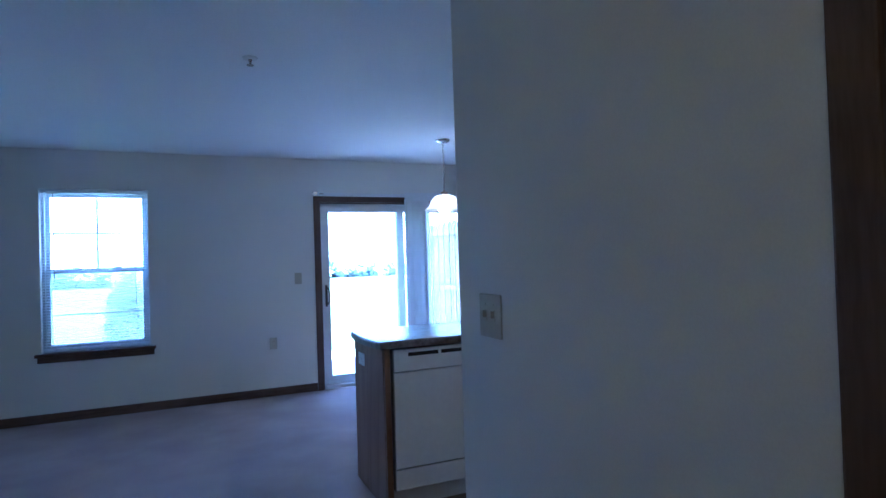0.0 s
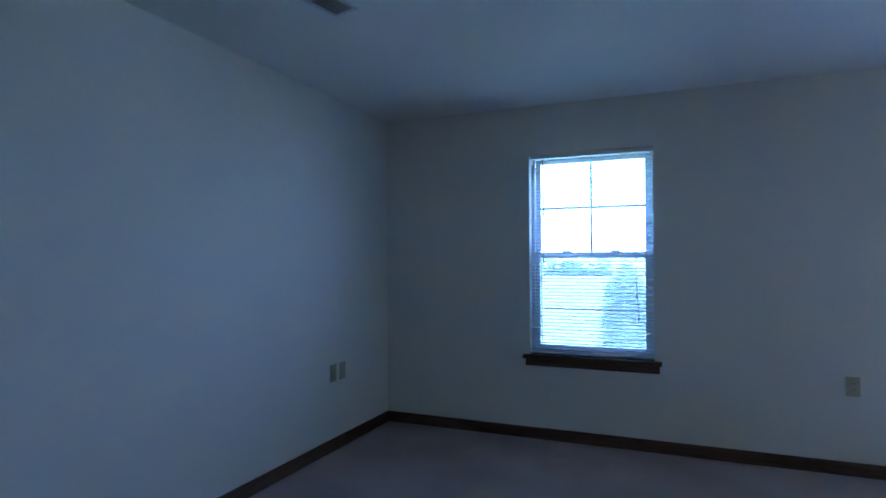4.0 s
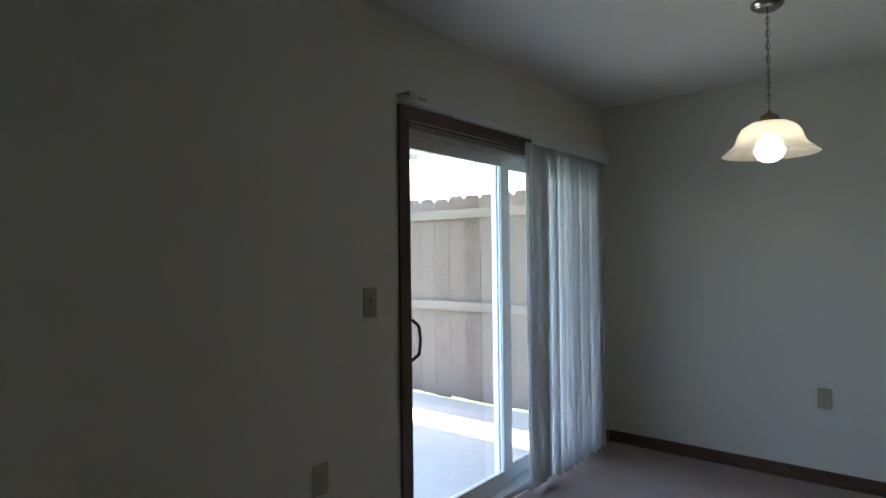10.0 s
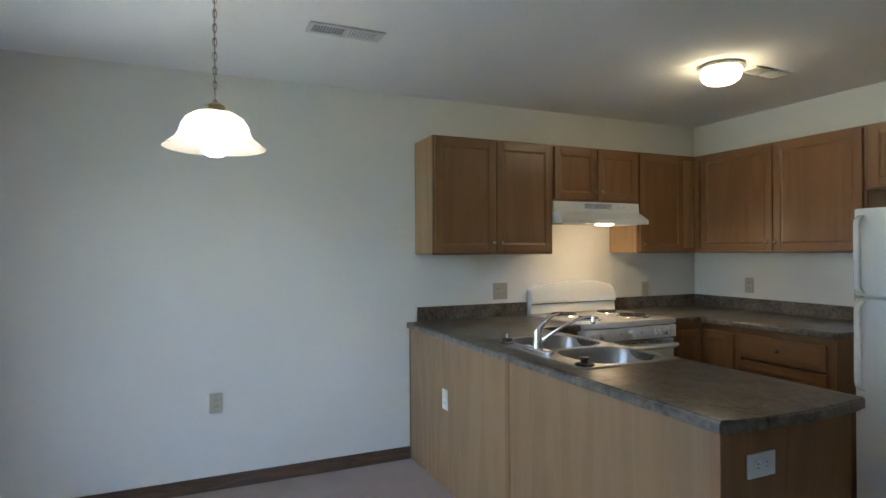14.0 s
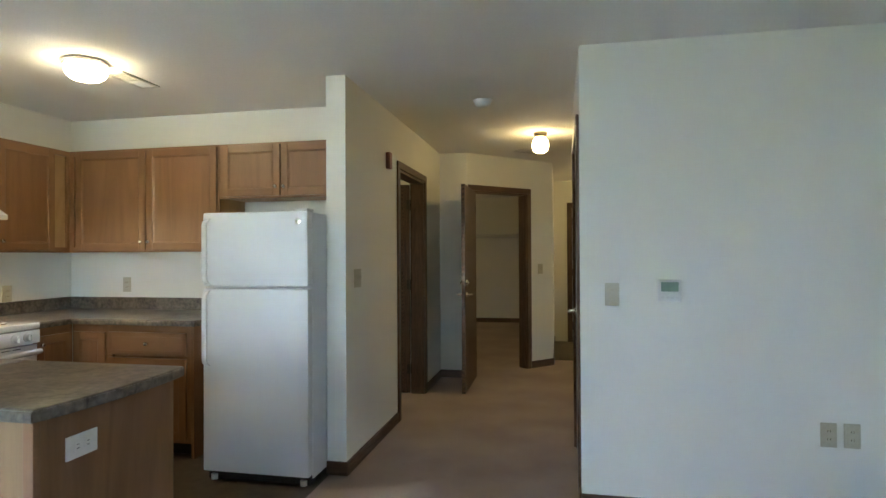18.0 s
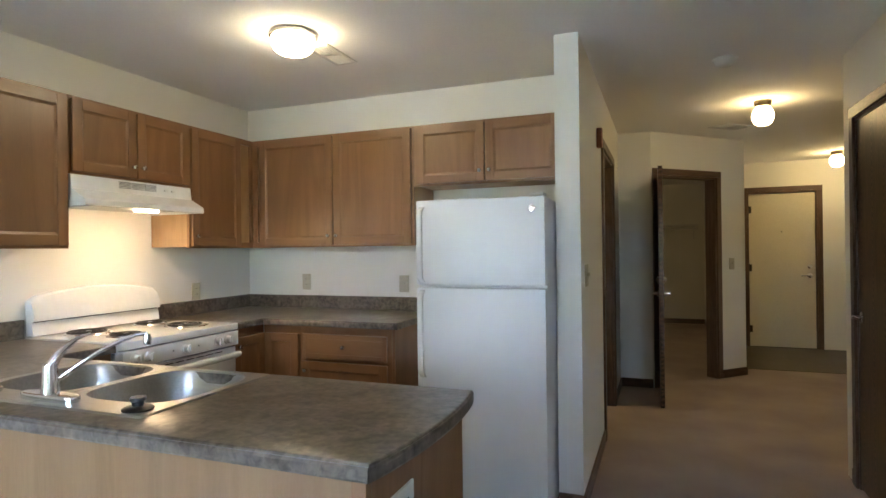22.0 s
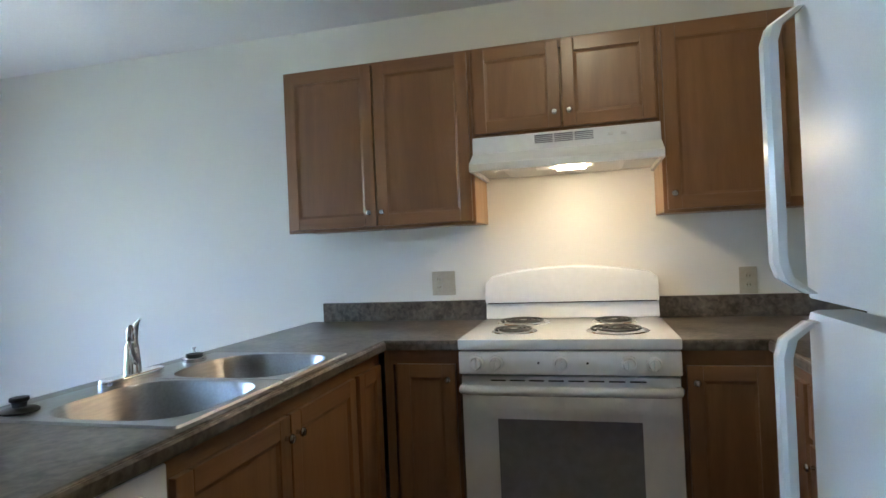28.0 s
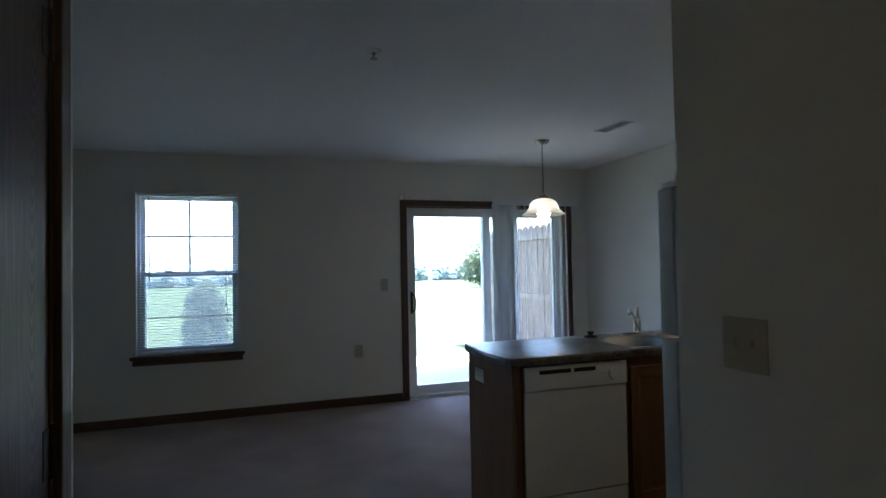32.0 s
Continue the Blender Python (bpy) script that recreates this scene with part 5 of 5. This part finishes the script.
th = thing("thermostat", "white programmable thermostat with a green display", "thermostat", -4.455, YT, 1.150, 180)
part("case", B((-0.056, -0.026, -0.055, 0.056, -0.0003, 0.055), bevel=0.006), WPLASTIC, th, smooth=True)
part("display", B((-0.042, -0.0275, -0.004, 0.042, -0.0258, 0.044)), LCD, th, "greenish display")
for i in range(4):
    part("button", B((-0.042 + i * 0.023, -0.0285, -0.040, -0.026 + i * 0.023, -0.0258, -0.030), bevel=0.001), VENTW, th)
ch = thing("door_chime", "small reddish-brown chime box high on the partition", "chime", XP, -5.36, 2.050, -90)
part("case", B((-0.030, -0.035, -0.062, 0.030, -0.0003, 0.062), bevel=0.004), RED, ch, smooth=True)
sm = thing("smoke_detector", "white round smoke detector on the hall ceiling", "smoke detector", -3.378, -5.261, H)
part("base", lathe(bmesh.new(), [(0.068, -0.012), (0.070, -0.001)], 32, "z"), WPLASTIC, sm)
part("cover", lathe(bmesh.new(), [(0.0, -0.048), (0.035, -0.046), (0.052, -0.036), (0.062, -0.014), (0.064, -0.011)], 32, "z"), WPLASTIC, sm, smooth=True)
sp = thing("fire_sprinkler", "white ceiling fire sprinkler in the living room", "sprinkler", -3.073, -2.935, H)
part("escutcheon", lathe(bmesh.new(), [(0.020, -0.012), (0.036, -0.008), (0.040, -0.001)], 24, "z"), WPLASTIC, sp, smooth=True)
part("head", lathe(bmesh.new(), [(0.018, -0.042), (0.018, -0.039), (0.005, -0.036), (0.008, -0.020), (0.012, -0.010)], 16, "z"), NICKEL, sp, smooth=True)


def vent(x, y, rz, l, w, label, z=H):
    ob = thing("ceiling_vent", label, "vent", x, y, z, rz, group="ceiling vents")
    part("frame", B((-l / 2, -w / 2, -0.007, l / 2, -w / 2 + 0.022, -0.0003), (-l / 2, w / 2 - 0.022, -0.007, l / 2, w / 2, -0.0003), (-l / 2, -w / 2 + 0.022, -0.007, -l / 2 + 0.022, w / 2 - 0.022, -0.0003),
                    (l / 2 - 0.022, -w / 2 + 0.022, -0.007, l / 2, w / 2 - 0.022, -0.0003), (-0.008, -w / 2 + 0.022, -0.007, 0.008, w / 2 - 0.022, -0.0003), bevel=0.001), VENTW, ob)
    part("backing", B((-l / 2 + 0.02, -w / 2 + 0.02, -0.0012, l / 2 - 0.02, w / 2 - 0.02, -0.0004)), GREY, ob, "grey duct behind the slats")
    n = int((l - 0.06) / 0.013)
    first = None
    for i in range(n):
        xx = -l / 2 + 0.03 + i * (l - 0.06) / (n - 1)
        if abs(xx) < 0.012:
            continue
        a = 40 if xx < 0 else -40
        if first is None:
            first = part("slat", B((-0.0006, -w / 2 + 0.021, -0.0038, 0.0006, w / 2 - 0.021, 0.0038)), VENTW, ob)
            first.matrix_basis = pose(xx, 0, -0.0045, 0, a, 0)
        else:
            again(first, ob, xx, 0, -0.0045, 0, a, 0)
    return ob


vent(-0.935, -1.88, 90, 0.36, 0.13, "white slotted ceiling register over the dining corner")
vent(-5.00, -2.10, 78, 0.36, 0.15, "white slotted ceiling register in the living room")
vent(-1.305, -4.31, 90, 0.32, 0.14, "white slotted ceiling register in the kitchen")
vent(-3.62, -7.39, 45, 0.34, 0.20, "slotted return grille in the hall ceiling")

# bedroom seen through the diagonal doorway
sh = thing("closet_shelf", "white wire closet shelf with a hanging rod", "shelf", -3.1, -12.39, 1.70)
part("shelf_board", B((-0.5, 0.0, 0.0, 2.4, 0.30, 0.02)), VENTW, sh)
part("rod", tube(bmesh.new(), [(-0.5, 0.27, -0.05), (2.4, 0.27, -0.05)], 0.014, 10), VENTW, sh)
for x in (-0.45, 0.9, 2.3):
    part("bracket", B((x, 0.0, -0.22, x + 0.015, 0.02, 0.0), (x, 0.0, -0.06, x + 0.015, 0.28, -0.04)), VENTW, sh)


# ---- outdoors ----
def ground_z(y):
    return -0.13 - 0.024 * max(0.0, y - 4.0)


bm = bmesh.new()
ys = [-60, 0.0, 4, 12, 30, 70, 150, 300, 700, 2500]
grid = [[bm.verts.new((x, y, ground_z(y))) for x in (-2500, -300, -60, -15, 0, 15, 60, 300, 2500)] for y in ys]
for a, b in zip(grid, grid[1:]):
    for i in range(8):
        bm.faces.new((a[i], a[i + 1], b[i + 1], b[i]))
setting("ground", bm, GRASS, "mown green lawn falling gently away", "lawn")
setting("patio", B((-2.9, 0.16, -0.30, 0.45, 3.0, -0.06), bevel=0.006), CONCRETE, "light grey concrete patio slab", "patio")
setting("patio_roof", B((-1.75, 0.16, 2.38, 0.30, 2.1, 2.50), (-1.75, 2.1, 2.33, 0.30, 2.13, 2.62), (0.27, 0.16, 2.33, 0.30, 2.1, 2.5), (-1.75, 0.16, 2.33, -1.72, 2.1, 2.5)), SOFFIT, "white patio roof with vinyl soffit", "roof")
for i in range(12):
    y = 0.2 + i * 0.155
    setting("trim", B((-1.71, y, 2.372, 0.26, y + 0.145, 2.3795)), SOFFIT, "white vinyl soffit board", "soffit")

FX = 0.56
fence = thing("fence", "weathered cedar privacy fence with dog-eared boards", "fence", FX, 0.17, -0.10)
first = None
for i in range(22):
    y = 0.0 + i * 0.195
    if first is None:
        bm = prism(bmesh.new(), [(0, 0), (0.193, 0), (0.193, 2.00), (0.158, 2.04), (0.035, 2.04), (0, 2.00)], 0, 0.017)
        first = part("board", bm, CEDAR, fence)
        first.matrix_basis = pose(0.0, y, 0.02, 90, 0, 90)
    else:
        again(first, fence, random.uniform(-0.002, 0.002), y, 0.02 + random.uniform(-0.012, 0.012), 90, 0, 90)
for z in (0.955, 1.88):
    part("rail", B((-0.040, 0.0, z - 0.045, -0.002, 4.3, z + 0.045), bevel=0.003), CEDAR_Y, fence)
for y in (0.05, 2.35, 4.25):
    part("post", B((0.02, y - 0.045, 0.0, 0.11, y + 0.045, 1.98), bevel=0.004), CEDAR, fence)


def crown_mesh(r, h, n, size, seed, cone=False):
    """Many small leaf blades filling an uneven crown."""
    rnd = random.Random(seed)
    verts, faces = [], []
    blobs = [(rnd.uniform(-0.5, 0.5) * r, rnd.uniform(-0.5, 0.5) * r, rnd.uniform(0.25, 0.85) * h, rnd.uniform(0.35, 0.6) * r) for _ in range(9)]
    for i in range(n):
        if cone:
            u = rnd.random()
            z = h * (u ** 0.8) * 0.97 + 0.04
            a = rnd.uniform(0, 2 * math.pi)
            rr = r * (1 - (z / h) ** 2.2 * 0.62) * rnd.uniform(0.45, 1.04) * (1 + 0.12 * math.sin(3 * a + 5 * z)) * min(1.0, (1.02 - z / h) * 5) ** 0.5
            c = Vector((rr * math.cos(a), rr * math.sin(a), z))
        else:
            bx, by, bz, br = rnd.choice(blobs)
            d = Vector((rnd.gauss(0, 1), rnd.gauss(0, 1), rnd.gauss(0, 1))).normalized() * br * rnd.uniform(0.6, 1.1)
            c = Vector((bx, by, bz)) + Vector((d.x, d.y, d.z * 0.8))
        u = Vector((rnd.gauss(0, 1), rnd.gauss(0, 1), rnd.gauss(0, 1))).normalized()
        v = u.orthogonal().normalized()
        s = size * rnd.uniform(0.6, 1.3)
        k = len(verts)
        verts += [c - u * s, c + v * s * 0.45, c + u * s, c - v * s * 0.45]
        faces.append((k, k + 1, k + 2, k + 3))
    me = bpy.data.meshes.new("crown")
    me.from_pydata(verts, [], faces)
    me.materials.append(LEAF)
    return me


def tree(label, x, y, r, h, trunk, seed, mesh=None, cone=False, n=900, size=0.3, name="tree"):
    z = ground_z(y)
    ob = thing(name, label, "tree" if name == "tree" else "shrub", x, y, z, random.uniform(0, 360))
    bm = tube(bmesh.new(), [(0, 0, -0.05), (0.02 * r, 0.01, trunk * 0.6), (0.05 * r, 0.03 * r, trunk + h * 0.5)], [0.055 * r + 0.02, 0.045 * r + 0.015, 0.015 * r + 0.005], 8)
    for k in range(0 if cone else 4):
        a = k * 1.6 + seed
        tube(bm, [(0.03 * r, 0, trunk), (0.3 * r * math.cos(a), 0.3 * r * math.sin(a), trunk + 0.3 * h), (0.55 * r * math.cos(a), 0.55 * r * math.sin(a), trunk + 0.5 * h)], [0.03 * r, 0.02 * r, 0.008 * r], 6)
    part("trunk", bm, BARK, ob)
    c = new("crown", mesh or crown_mesh(r, h, n, size, seed, cone))
    c.parent = ob
    c.location = (0, 0, trunk)
    return ob


tree("rounded grey-green shrub on the lawn outside the window", -4.38, 5.2, 0.44, 1.30, 0.03, 3, cone=True, n=3200, size=0.05, name="shrub")
tree("leafy green tree at the edge of the lawn", 22.0, 55, 3.0, 4.2, 0.2, 5, n=2600, size=0.32)
tree("leafy green tree at the edge of the lawn", 28.0, 62, 3.6, 5.0, 0.3, 8, n=2600, size=0.36)
meshes = [crown_mesh(6.5, 8.0, 1900, 1.5, 40 + k) for k in range(4)]
rnd = random.Random(9)
woods = []
for i in range(120):
    x = -160 + i * 2.9 + rnd.uniform(-1.5, 1.5)
    woods.append((x, 250 + rnd.uniform(-12, 22), rnd.choice(meshes), rnd.uniform(0.95, 1.35)))
verts, faces = [], []
for x, y, me, s in woods:
    k = len(verts)
    verts += [(x + v.co.x * s, y + v.co.y * s, ground_z(y) - 0.6 + v.co.z * s) for v in me.vertices]
    faces += [[k + i for i in f.vertices] for f in me.polygons]
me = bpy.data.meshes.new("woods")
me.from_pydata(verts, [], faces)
# the belt's haze comes only from its leaf colour
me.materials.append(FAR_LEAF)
tagged(new("woods", me), "distant belt of green woodland beyond the lawn, haze in its leaf colour", "woods", kind="stuff")
